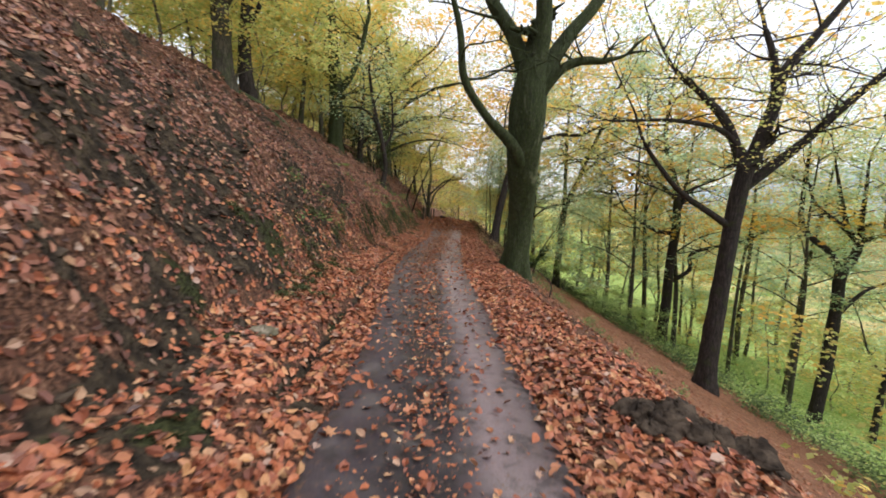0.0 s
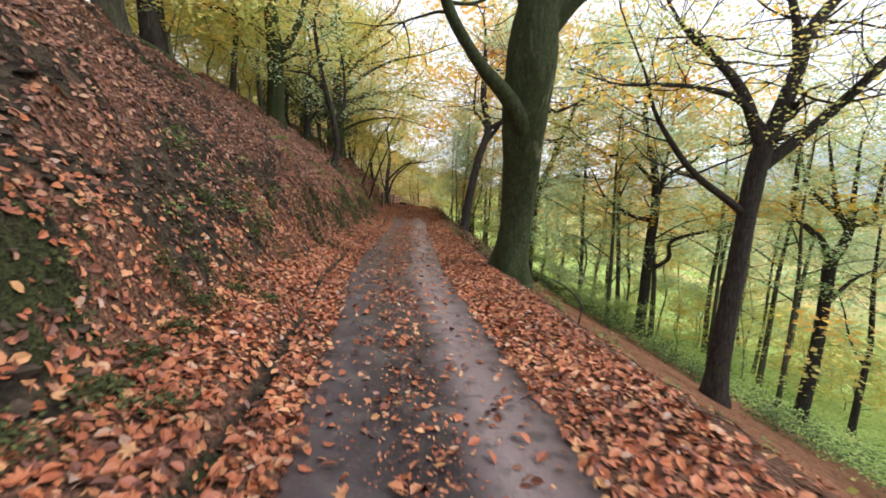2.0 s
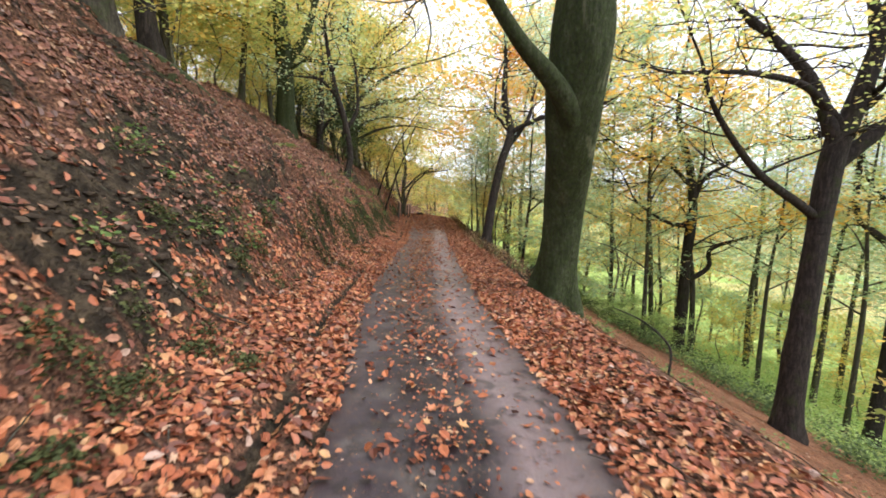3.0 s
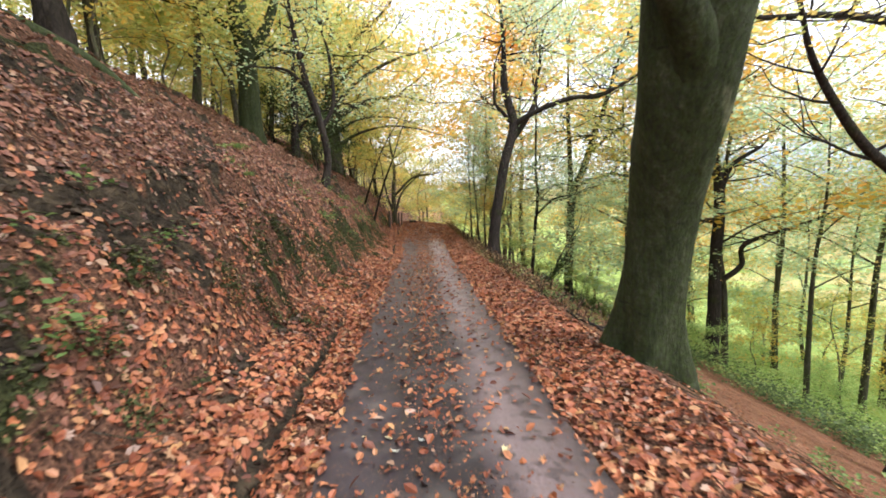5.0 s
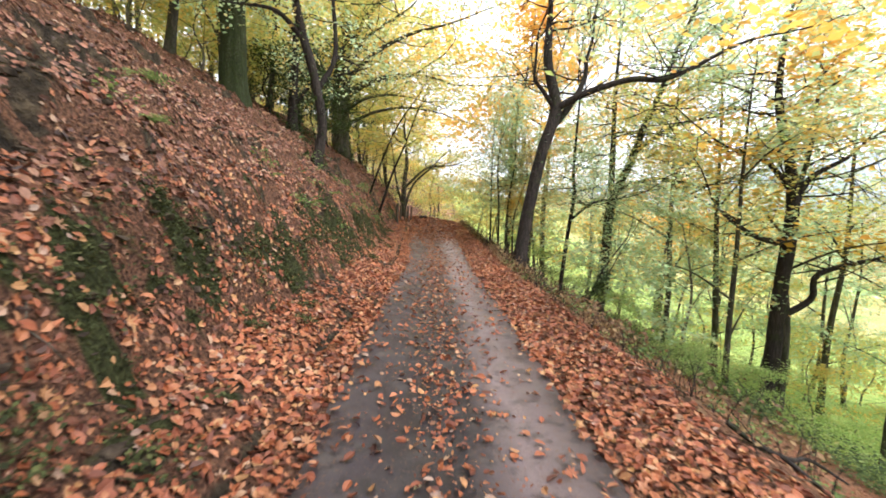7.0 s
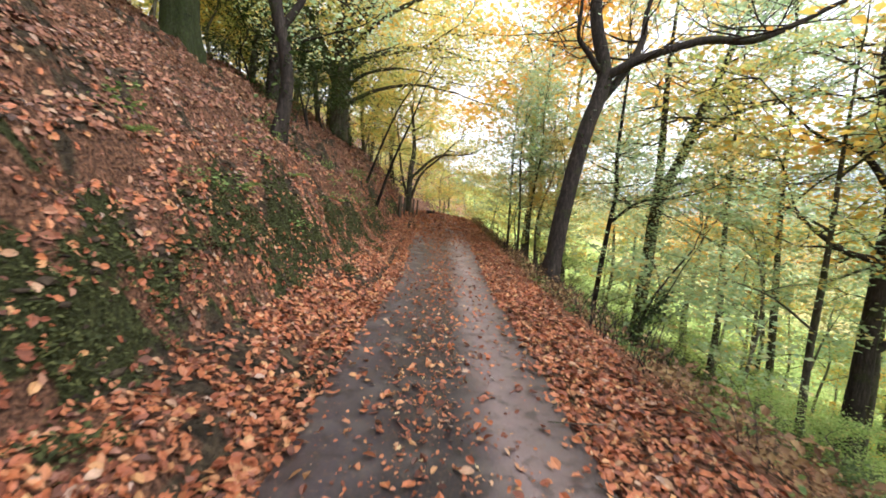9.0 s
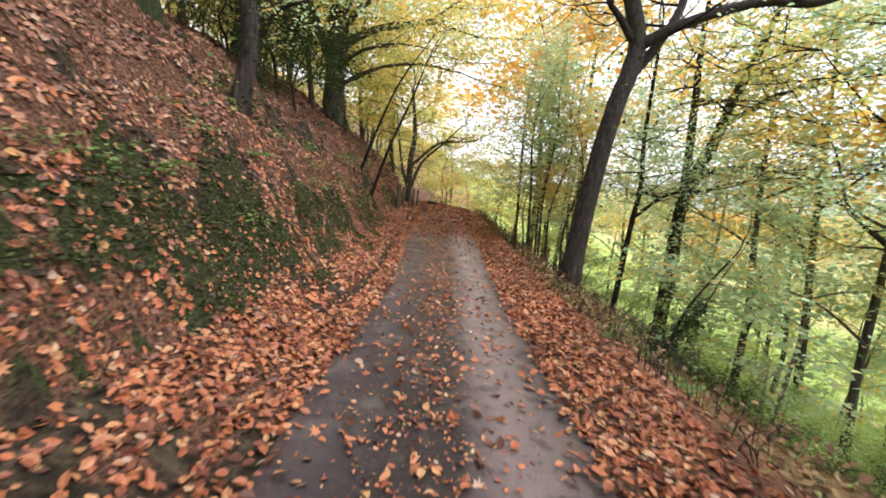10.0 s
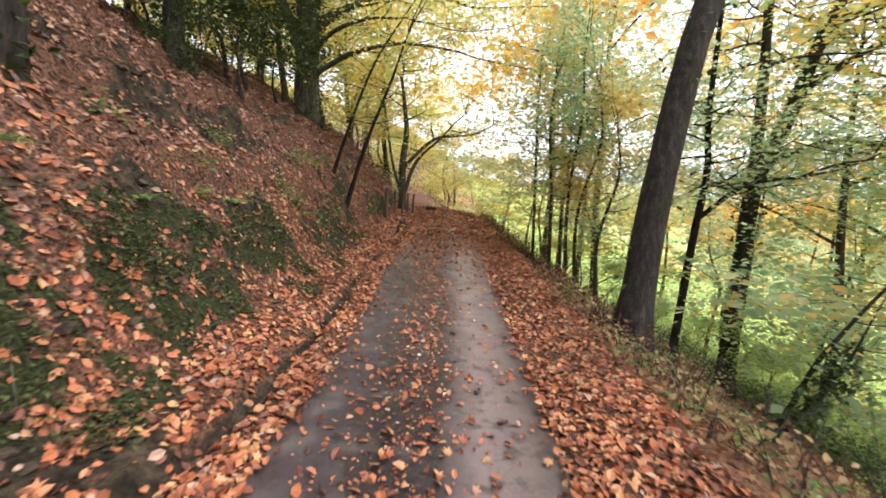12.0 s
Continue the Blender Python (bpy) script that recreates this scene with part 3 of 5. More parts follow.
tree("dark tree with a forked crooked top above the undergrowth",
     [(20.56, 22.7, H(20.56, 22.7), 0.34), (20.95, 22.7, -5.91, 0.3), (21.13, 22.7, -2.54, 0.27), (21.17, 22.7, -0.89, 0.27), (21.76, 22.7, 0.11, 0.22), (21.99, 22.7, 1.02, 0.2)],
     [[(21.15, 22.7, -0.9, 0.18), (20.48, 22.7, 0.22, 0.16), (19.3, 22.7, 1.05, 0.14), (18.74, 22.7, 1.9, 0.13), (18.72, 22.7, 3.48, 0.11), (18.8, 22.7, 5.5, 0.07)],
      [(21.9, 22.7, 0.8, 0.14), (20.9, 22.7, 1.69, 0.11), (19.43, 22.7, 2.73, 0.08), (18.85, 22.6, 3.8, 0.05)],
      [(21.9, 22.7, 0.9, 0.13), (21.3, 22.7, 1.5, 0.12), (20.86, 22.7, 2.65, 0.1), (20.24, 22.7, 4.8, 0.06)],
      [(21.9, 22.7, 0.9, 0.13), (22.06, 22.8, 3.04, 0.1), (22.15, 22.9, 5.0, 0.06)],
      [(21.9, 22.7, 0.9, 0.14), (23.2, 22.7, 1.3, 0.12), (23.25, 22.7, 2.1, 0.1), (23.5, 22.7, 4.2, 0.06)],
      [(21.1, 22.7, -3.2, 0.12), (22.4, 22.7, -1.84, 0.09), (23.44, 22.7, -1.31, 0.05)]],
     BARK_DARK, LIME, leaves=5000, twig_len=2.0, flare=0.3, from_h=0.95, side_twigs=3, leaf_size=0.13, puff=0.6)
tree("stout dark tree leaning out at the foot of the leafy slope",
     [(22.31, 19.5, H(22.31, 19.5), 0.5), (22.85, 19.5, -7.9, 0.42), (23.2, 19.5, -4.88, 0.38), (23.38, 19.5, -2.95, 0.36)],
     [[(23.38, 19.5, -3.2, 0.26), (22.65, 19.5, -1.52, 0.22), (22.53, 19.5, 0.2, 0.2), (22.62, 19.5, 1.61, 0.17), (21.8, 19.5, 2.69, 0.14), (21.22, 19.5, 4.3, 0.1)],
      [(23.38, 19.5, -3.0, 0.26), (24.3, 19.4, -0.5, 0.2), (24.8, 19.2, 3.0, 0.15), (24.6, 19.0, 6.0, 0.1)]],
     BARK_DARK, LIME, leaves=4500, twig_len=2.2, flare=0.3, from_h=0.95, side_twigs=4, leaf_size=0.13, puff=0.6)
tree("thin dark tree among bright undergrowth",
     [(25.3, 24.0, H(25.3, 24.0), 0.2), (25.54, 24.0, -7.8, 0.17), (25.72, 24.0, -5.59, 0.15), (25.38, 24.0, -1.99, 0.1), (25.3, 24.0, 1.0, 0.06)],
     [[(25.6, 24.0, -6.8, 0.08), (24.6, 24.0, -5.6, 0.06), (23.8, 24.0, -3.6, 0.04)]],
     BARK_DARK, GREEN, leaves=2200, twig_len=2.0, flare=0.2, from_h=0.5, side_twigs=5, leaf_size=0.14, puff=0.6)
# on the bank
tree("straight grey beech standing on top of the leafy bank",
     [(-6.73, 27.0, H(-6.73, 27.0), 0.42), (-6.68, 27.0, 7.1, 0.40), (-6.77, 27.0, 8.8, 0.38), (-7.0, 27.0, 11.5, 0.28), (-7.2, 27.0, 15.0, 0.15)],
     [[(-6.7, 27.0, 8.3, 0.24), (-5.96, 27.0, 9.26, 0.2), (-5.4, 27.0, 10.6, 0.16), (-4.8, 26.8, 13.0, 0.1)],
      [(-6.9, 27.0, 9.2, 0.14), (-8.2, 26.6, 9.9, 0.1), (-9.6, 26.2, 10.2, 0.06)],
      [(-6.6, 26.9, 7.9, 0.09), (-5.6, 26.4, 8.3, 0.07), (-4.4, 26.2, 8.1, 0.04)]],
     BARK_BEECH, LIME, leaves=6500, twig_len=2.6, flare=0.35, from_h=0.6, side_twigs=5, leaf_size=0.15, puff=0.5)
tree("crooked ivy-draped tree rising from the leafy bank",
     [(-3.46, 24.75, H(-3.46, 24.75), 0.15), (-3.3, 24.75, 3.97, 0.125), (-3.57, 24.75, 5.38, 0.13), (-3.97, 24.75, 6.75, 0.115), (-4.3, 24.75, 8.6, 0.08)],
     [[(-3.45, 24.75, 4.9, 0.09), (-3.0, 24.9, 5.9, 0.07), (-3.1, 25.0, 7.6, 0.05)],
      [(-3.8, 24.75, 6.2, 0.08), (-4.5, 24.5, 6.9, 0.06), (-5.4, 24.4, 7.0, 0.03)]],
     BARK_DARK, GREEN, leaves=1500, twig_len=1.3, flare=0.31, from_h=0.75, side_twigs=3, ivy=260)
tree("tall old tree wrapped in dark ivy on the bank",
     [(-5.5, 41.0, H(-5.5, 41.0), 0.55), (-5.46, 41.0, 7.78, 0.5), (-5.43, 41.0, 10.75, 0.45), (-5.3, 41.0, 14.0, 0.3)],
     [[(-5.46, 41.0, 7.4, 0.26), (-6.78, 41.0, 10.35, 0.22), (-7.9, 41.0, 12.6, 0.16)],
      [(-5.4, 41.0, 8.6, 0.16), (-3.6, 40.6, 9.6, 0.12), (-1.6, 40.2, 9.9, 0.07)],
      [(-5.4, 41.0, 10.2, 0.18), (-4.2, 40.6, 12.0, 0.14), (-2.8, 40.0, 13.0, 0.08)],
      [(-5.4, 41.0, 9.6, 0.18), (-3.4, 40.0, 11.2, 0.14), (-1.2, 39.2, 12.2, 0.1), (0.8, 38.6, 12.6, 0.06)],
      [(-5.4, 41.0, 9.0, 0.16), (-3.0, 40.8, 10.0, 0.12), (-0.4, 40.4, 10.2, 0.08), (1.8, 40.0, 9.6, 0.05)],
      [(-5.4, 41.0, 6.8, 0.14), (-3.4, 40.4, 7.7, 0.1), (-1.2, 39.8, 8.0, 0.07), (1.0, 39.2, 7.6, 0.04)],
      [(-5.4, 40.8, 7.6, 0.12), (-4.0, 39.4, 8.2, 0.09), (-2.4, 38.2, 8.3, 0.06), (-1.0, 37.2, 8.0, 0.03)],
      [(-5.4, 41.0, 11.2, 0.18), (-3.6, 40.4, 14.0, 0.14), (-1.0, 39.4, 16.0, 0.08)]],
     BARK_GREY, LIME, leaves=15000, twig_len=3.2, flare=0.35, from_h=0.6, side_twigs=6, leaf_size=0.17, puff=0.6, ivy=2600)
tree("grey-brown tree trunk high on the bank",
     [(-8.67, 17.3, H(-8.67, 17.3), 0.36), (-8.74, 17.3, 7.86, 0.33), (-8.85, 17.3, 9.3, 0.3), (-9.0, 17.3, 13.0, 0.16)],
     [[(-8.75, 17.3, 8.6, 0.15), (-7.9, 17.0, 10.0, 0.12), (-7.2, 16.6, 12.0, 0.07)]],
     BARK_GREY, LIME, leaves=3500, twig_len=2.4, flare=0.35, from_h=0.6, side_twigs=4, leaf_size=0.16)
tree("slim bent tree trunk high on the bank",
     [(-8.96, 20.0, H(-8.96, 20.0), 0.3), (-9.1, 20.0, 8.45, 0.26), (-9.0, 20.0, 10.4, 0.24), (-9.3, 20.0, 14.0, 0.12)],
     [[(-9.05, 20.0, 9.0, 0.12), (-8.2, 19.8, 10.6, 0.1), (-8.0, 19.6, 13.0, 0.05)]],
     BARK_DARK, LIME, leaves=3500, twig_len=2.4, flare=0.35, from_h=0.6, side_twigs=4, leaf_size=0.16)
tree("upright trunk smothered in ivy on the bank",
     [(-6.15, 32.0, H(-6.15, 32.0), 0.24), (-6.1, 32.0, 6.4, 0.2), (-6.0, 32.0, 9.5, 0.12)],
     [[(-6.1, 32.0, 6.0, 0.1), (-5.2, 31.8, 7.0, 0.07), (-4.4, 31.6, 7.2, 0.04)]],
     BARK_DARK, GREEN, leaves=2500, twig_len=1.9, flare=0.3, from_h=0.5, side_twigs=5, ivy=900)
# right of the lane, ahead
tree("leaning two-toned tree with ivy on its foot among saplings",
     [(8.88, 32.8, H(8.88, 32.8), 0.27), (9.1, 32.94, -0.11, 0.23), (9.33, 33.08, 2.31, 0.21), (10.24, 33.22, 4.39, 0.18), (10.8, 33.36, 5.98, 0.165), (11.53, 33.5, 7.6, 0.14), (12.4, 33.7, 10.0, 0.1)],
     [[(9.25, 33.05, 1.6, 0.16), (9.2, 33.0, 4.2, 0.14), (9.1, 33.0, 7.5, 0.1), (9.2, 33.1, 10.0, 0.06)],
      [(9.6, 33.1, 3.0, 0.1), (11.4, 33.0, 3.6, 0.08), (13.2, 32.8, 3.4, 0.04)],
      [(10.4, 33.3, 4.9, 0.1), (12.2, 33.0, 6.2, 0.08), (14.4, 32.6, 6.8, 0.04)]],
     BARK_GREY, GREEN, leaves=11000, twig_len=2.8, flare=0.3, from_h=0.45, side_twigs=6, ivy=500, leaf_size=0.14, flat=0.3, clear=0.9)
tree("slim upright tree with thin green sprays below the lane",
     [(6.17, 31.0, H(6.17, 31.0), 0.1), (6.42, 31.0, 0.82, 0.085), (6.6, 31.0, 2.5, 0.075), (6.51, 31.0, 3.83, 0.065), (6.6, 31.0, 7.0, 0.04)],
     [[(6.5, 31.0, 1.4, 0.06), (7.4, 30.8, 2.2, 0.05), (8.4, 30.5, 2.4, 0.03)]],
     BARK_DARK, GREEN, leaves=5000, twig_len=2.0, flare=0.2, from_h=0.35, side_twigs=7, leaf_size=0.11)
for dx, dy, lean, hh in ((0, 0, 0.2, 6.5), (-0.35, 0.5, -0.2, 5.6), (0.4, 0.3, 0.5, 6.0), (0.2, 1.2, 0.1, 5.2), (0.75, -0.5, 0.4, 5.0), (-0.5, 2.0, -0.1, 6.2)):
    x, y = 4.15 + dx, 33.3 + dy
    z = H(x, y)
    tree("thin young stem in a thicket at the edge", [(x, y, z, 0.055), (x - 0.05, y, z + hh * 0.4, 0.045), (x + lean, y, z + hh * 0.75, 0.035), (x + lean * 0.7, y, z + hh, 0.02)], [],
         BARK_GREY, GREEN, leaves=1300, twig_len=1.3, twig_level=1, flare=0.15, sides=7, from_h=0.2, side_twigs=10, leaf_size=0.12, group="thicket of young stems", category="sapling", name="sapling")
for pts, n in (([(-2.9, 34.7, H(-2.9, 34.7), 0.06), (-2.39, 34.7, 3.86, 0.05), (-1.64, 34.7, 5.73, 0.035), (-0.48, 34.7, 7.56, 0.02)], 350),
               ([(-2.36, 34.0, H(-2.36, 34.0), 0.065), (-1.76, 34.0, 3.28, 0.055), (-1.12, 34.0, 4.91, 0.04), (-0.63, 34.0, 6.34, 0.025)], 350)):
    tree("bare thin sapling leaning from the bank over the lane", pts, [], BARK_DARK, LIME, leaves=n, twig_len=1.1, twig_level=1, flare=0.15, sides=7,
         from_h=0.35, side_twigs=7, leaf_size=0.1, group="leaning saplings", category="sapling", name="sapling")
tree("thin bare stick-like sapling on the slope",
     [(5.43, 26.92, H(5.43, 26.92), 0.028), (5.9, 26.95, -1.3, 0.024), (6.5, 27.0, -0.6, 0.02), (7.0, 27.1, 0.3, 0.014)], [],
     BARK_DARK, GREEN, leaves=2500, twig_len=1.9, flare=0.3, from_h=0.5, side_twigs=5, ivy=900)
# right of the lane, ahead
tree("leaning two-toned tree with ivy on its foot among saplings",
     [(8.88, 32.8, H(8.88, 32.8), 0.27), (9.1, 32.94, -0.11, 0.23), (9.33, 33.08, 2.31, 0.21), (10.24, 33.22, 4.39, 0.18), (10.8, 33.36, 5.98, 0.165), (11.53, 33.5, 7.6, 0.14), (12.4, 33.7, 10.0, 0.1)],
     [[(9.25, 33.05, 1.6, 0.16), (9.2, 33.0, 4.2, 0.14), (9.1, 33.0, 7.5, 0.1), (9.2, 33.1, 10.0, 0.06)],
      [(9.6, 33.1, 3.0, 0.1), (11.4, 33.0, 3.6, 0.08), (13.2, 32.8, 3.4, 0.04)],
      [(10.4, 33.3, 4.9, 0.1), (12.2, 33.0, 6.2, 0.08), (14.4, 32.6, 6.8, 0.04)]],
     BARK_GREY, GREEN, leaves=11000, twig_len=2.8, flare=0.3, from_h=0.45, side_twigs=6, ivy=500, leaf_size=0.14, flat=0.3, clear=0.9)
tree("slim upright tree with thin green sprays below the lane",
     [(6.17, 31.0, H(6.17, 31.0), 0.1), (6.42, 31.0, 0.82, 0.085), (6.6, 31.0, 2.5, 0.075), (6.51, 31.0, 3.83, 0.065), (6.6, 31.0, 7.0, 0.04)],
     [[(6.5, 31.0, 1.4, 0.06), (7.4, 30.8, 2.2, 0.05), (8.4, 30.5, 2.4, 0.03)]],
     BARK_DARK, GREEN, leaves=5000, twig_len=2.0, flare=0.2, from_h=0.35, side_twigs=7, leaf_size=0.11)
for dx, dy, lean, hh in ((0, 0, 0.2, 6.5), (-0.35, 0.5, -0.2, 5.6), (0.4, 0.3, 0.5, 6.0), (0.2, 1.2, 0.1, 5.2), (0.75, -0.5, 0.4, 5.0), (-0.5, 2.0, -0.1, 6.2)):
    x, y = 4.15 + dx, 33.3 + dy
    z = H(x, y)
    tree("thin young stem in a thicket at the edge", [(x, y, z, 0.055), (x - 0.05, y, z + hh * 0.4, 0.045), (x + lean, y, z + hh * 0.75, 0.035), (x + lean * 0.7, y, z + hh, 0.02)], [],
         BARK_GREY, GREEN, leaves=1300, twig_len=1.3, twig_level=1, flare=0.15, sides=7, from_h=0.2, side_twigs=10, leaf_size=0.12, group="thicket of young stems", category="sapling", name="sapling")
for pts, n in (([(-2.9, 34.7, H(-2.9, 34.7), 0.06), (-2.39, 34.7, 3.86, 0.05), (-1.64, 34.7, 5.73, 0.035), (-0.48, 34.7, 7.56, 0.02)], 350),
               ([(-2.36, 34.0, H(-2.36, 34.0), 0.065), (-1.76, 34.0, 3.28, 0.055), (-1.12, 34.0, 4.91, 0.04), (-0.63, 34.0, 6.34, 0.025)], 350)):
    tree("bare thin sapling leaning from the bank over the lane", pts, [], BARK_DARK, LIME, leaves=n, twig_len=1.1, twig_level=1, flare=0.15, sides=7,
         from_h=0.35, side_twigs=7, leaf_size=0.1, group="leaning saplings", category="sapling", name="sapling")
tree("thin bare stick-like sapling on the slope",
     [(5.93, 27.5, H(5.93, 27.5), 0.05), (6.26, 27.33, -0.9, 0.04), (6.6, 27.17, -0.1, 0.03), (7.2, 27.0, 0.9, 0.02)], [],
     BARK_DARK, GREEN, leaves=250, twig_len=0.8, twig_level=1, flare=0.1, sides=7, from_h=0.4, side_twigs=4, leaf_size=0.09, category="sapling", name="sapling")
tree("old many-stemmed hazel beyond the wooden posts",
     [(-1.3, 43.5, H(-1.3, 43.5), 0.2), (-1.35, 43.5, 3.4, 0.17), (-1.2, 43.5, 5.0, 0.13), (-1.4, 43.5, 7.0, 0.08)],
     [[(-1.3, 43.5, 1.6, 0.1), (-0.7, 43.3, 3.4, 0.08), (0.5, 43.0, 4.6, 0.05)], [(-1.3, 43.5, 3.2, 0.1), (0.2, 43.3, 4.6, 0.08), (1.6, 43.0, 4.8, 0.05)],
      [(-1.3, 43.5, 1.5, 0.09), (-1.9, 43.6, 3.5, 0.07), (-2.2, 43.6, 5.5, 0.04)]],
     BARK_GREY, LIME, leaves=2600, twig_len=1.8, flare=0.3, from_h=0.7, side_twigs=4, leaf_size=0.13)

# ---- the wood around: a few kinds, each set out many times ----
def wood_tree(label, hgt, r, leaf, bark, leaves, leaf_size, low, spread, puff, flat=0.45):
    trunk = [(0, 0, 0, r)]
    for k in range(1, 5):
        trunk.append((rng.normal(0, 0.12) * k, rng.normal(0, 0.12) * k, hgt * k / 4.6, r * (1 - 0.19 * k)))
    limbs = []
    for k in range(7):
        f = low + (0.85 - low) * k / 6
        yaw = k * 2.4 + rng.uniform(-0.4, 0.4)
        reach = spread * rng.uniform(0.6, 1.0) * (1.15 - f)
        i = min(int(f * 4.6), 3)
        p = np.array(trunk[i][:3]) + (np.array(trunk[i + 1][:3]) - np.array(trunk[i][:3])) * (f * 4.6 - i)
        c, s = math.cos(yaw), math.sin(yaw)
        limbs.append([(*p, r * 0.32), (p[0] + c * reach * 0.5, p[1] + s * reach * 0.5, p[2] + reach * 0.28, r * 0.2), (p[0] + c * reach, p[1] + s * reach, p[2] + reach * 0.42, r * 0.08)])
    return tree(label, trunk, limbs, bark, leaf, leaves=leaves, leaf_size=leaf_size, twig_len=spread * 0.42, twig_level=1, flare=0.25, sides=6,
                from_h=0.7, side_twigs=3, puff=puff, flat=flat, group="woodland trees", branch_sides=3, kids=3)


KINDS = {
    "green": wood_tree("slender green-leaved woodland tree with layered sprays", 9, 0.11, GREEN, BARK_PALE, 3600, 0.19, 0.1, 4.4, 0.36, 0.2),
    "tall": wood_tree("tall thin-stemmed tree with airy green sprays", 17, 0.18, GREEN, BARK_GREY, 4600, 0.24, 0.16, 7.0, 0.55, 0.25),
    "canopy": wood_tree("lofty tree with an airy yellow-green crown below the lane", 24, 0.24, LIME, BARK_GREY, 6200, 0.25, 0.42, 9.5, 0.75, 0.35),
    "high": wood_tree("lofty tree with layered light green sprays below the lane", 23, 0.22, GREEN, BARK_GREY, 7000, 0.24, 0.36, 9.0, 0.7, 0.25),
    "lime": wood_tree("tall yellow-green woodland tree in autumn leaf", 16, 0.2, LIME, BARK_GREY, 4000, 0.36, 0.14, 7.0, 0.62, 0.45),
    "understorey": wood_tree("bushy yellow-green tree leafy to the ground", 7, 0.1, LIME, BARK_PALE, 2500, 0.27, 0.03, 5.4, 0.5),
    "gold": wood_tree("golden-orange woodland tree in autumn leaf", 14, 0.15, GOLD, BARK_GREY, 3800, 0.27, 0.36, 6.5, 0.6),
    "pale": wood_tree("thin pale-stemmed woodland tree with sparse yellow leaves", 11, 0.11, LIME, BARK_PALE, 2600, 0.2, 0.3, 4.0, 0.45),
    "bush": wood_tree("low spreading green bush", 2.6, 0.05, MEADOW, BARK_PALE, 1900, 0.13, 0.03, 2.6, 0.34, 0.3),
    "holly": wood_tree("dark evergreen holly bush on the bank", 4.2, 0.07, IVY, BARK_DARK, 3200, 0.13, 0.03, 3.0, 0.4),
}
used = {k: False for k in KINDS}


def plant(kind, x, y, scale=1.0):
    ob = KINDS[kind]
    m = pose(x, y, H(x, y), rng.uniform(-3, 3), rng.uniform(-3, 3), rng.uniform(0, 360)) @ Matrix.Scale(scale, 4)
    if not used[kind]:
        used[kind] = True
        ob.matrix_basis = m
    else:
        copy_thing(ob, m)


def strew(kind_weights, count, x0, x1, y0, y1, apart, lo=0.8, hi=1.25):
    done, tries = [], 0
    kinds, weights = list(kind_weights), np.array(list(kind_weights.values()), float)
    while len(done) < count and tries < count * 30:
        tries += 1
        x, y = rng.uniform(x0, x1), rng.uniform(y0, y1)
        c, w = lane(y)
        if (-4.5 < x - c < 3.6 and y < 53) or any((x - a) ** 2 + (y - b) ** 2 < apart ** 2 for a, b in done):
            continue
        done.append((x, y))
        plant(kinds[int(rng.choice(len(kinds), p=weights / weights.sum()))], x, y, rng.uniform(lo, hi))


strew({"lime": 5, "gold": 1, "understorey": 5}, 30, -34, -14, 18, 75, 2.8)
strew({"understorey": 1}, 22, -14, -8.6, 14, 50, 1.8, 0.55, 0.9)
strew({"lime": 3, "gold": 2, "understorey": 5}, 16, -26, 24, 84, 118, 4.0, 0.9, 1.2)
strew({"lime": 3, "gold": 2, "understorey": 4, "green": 3}, 7, -11, 6, 54, 95, 4.5)
strew({"green": 5, "bush": 5}, 7, 8, 24, 36, 64, 4.0, 0.7, 1.05)
strew({"green": 3, "pale": 2, "understorey": 1}, 5, 14, 30, 28, 46, 4.2, 0.7, 1.0)
strew({"green": 4, "lime": 3, "understorey": 2, "gold": 2}, 9, 20, 48, 46, 95, 6.0)
strew({"bush": 5, "understorey": 1}, 24, 13.5, 36, 10, 38, 2.4, 0.4, 0.8)
strew({"bush": 5}, 10, 7.5, 13, 26, 42, 1.6, 0.5, 0.85)
strew({"green": 5, "understorey": 2, "tall": 1}, 16, 26, 46, 14, 56, 3.6, 0.7, 1.1)
strew({"tall": 1}, 5, 15, 36, 40, 66, 6.0, 0.8, 1.1)
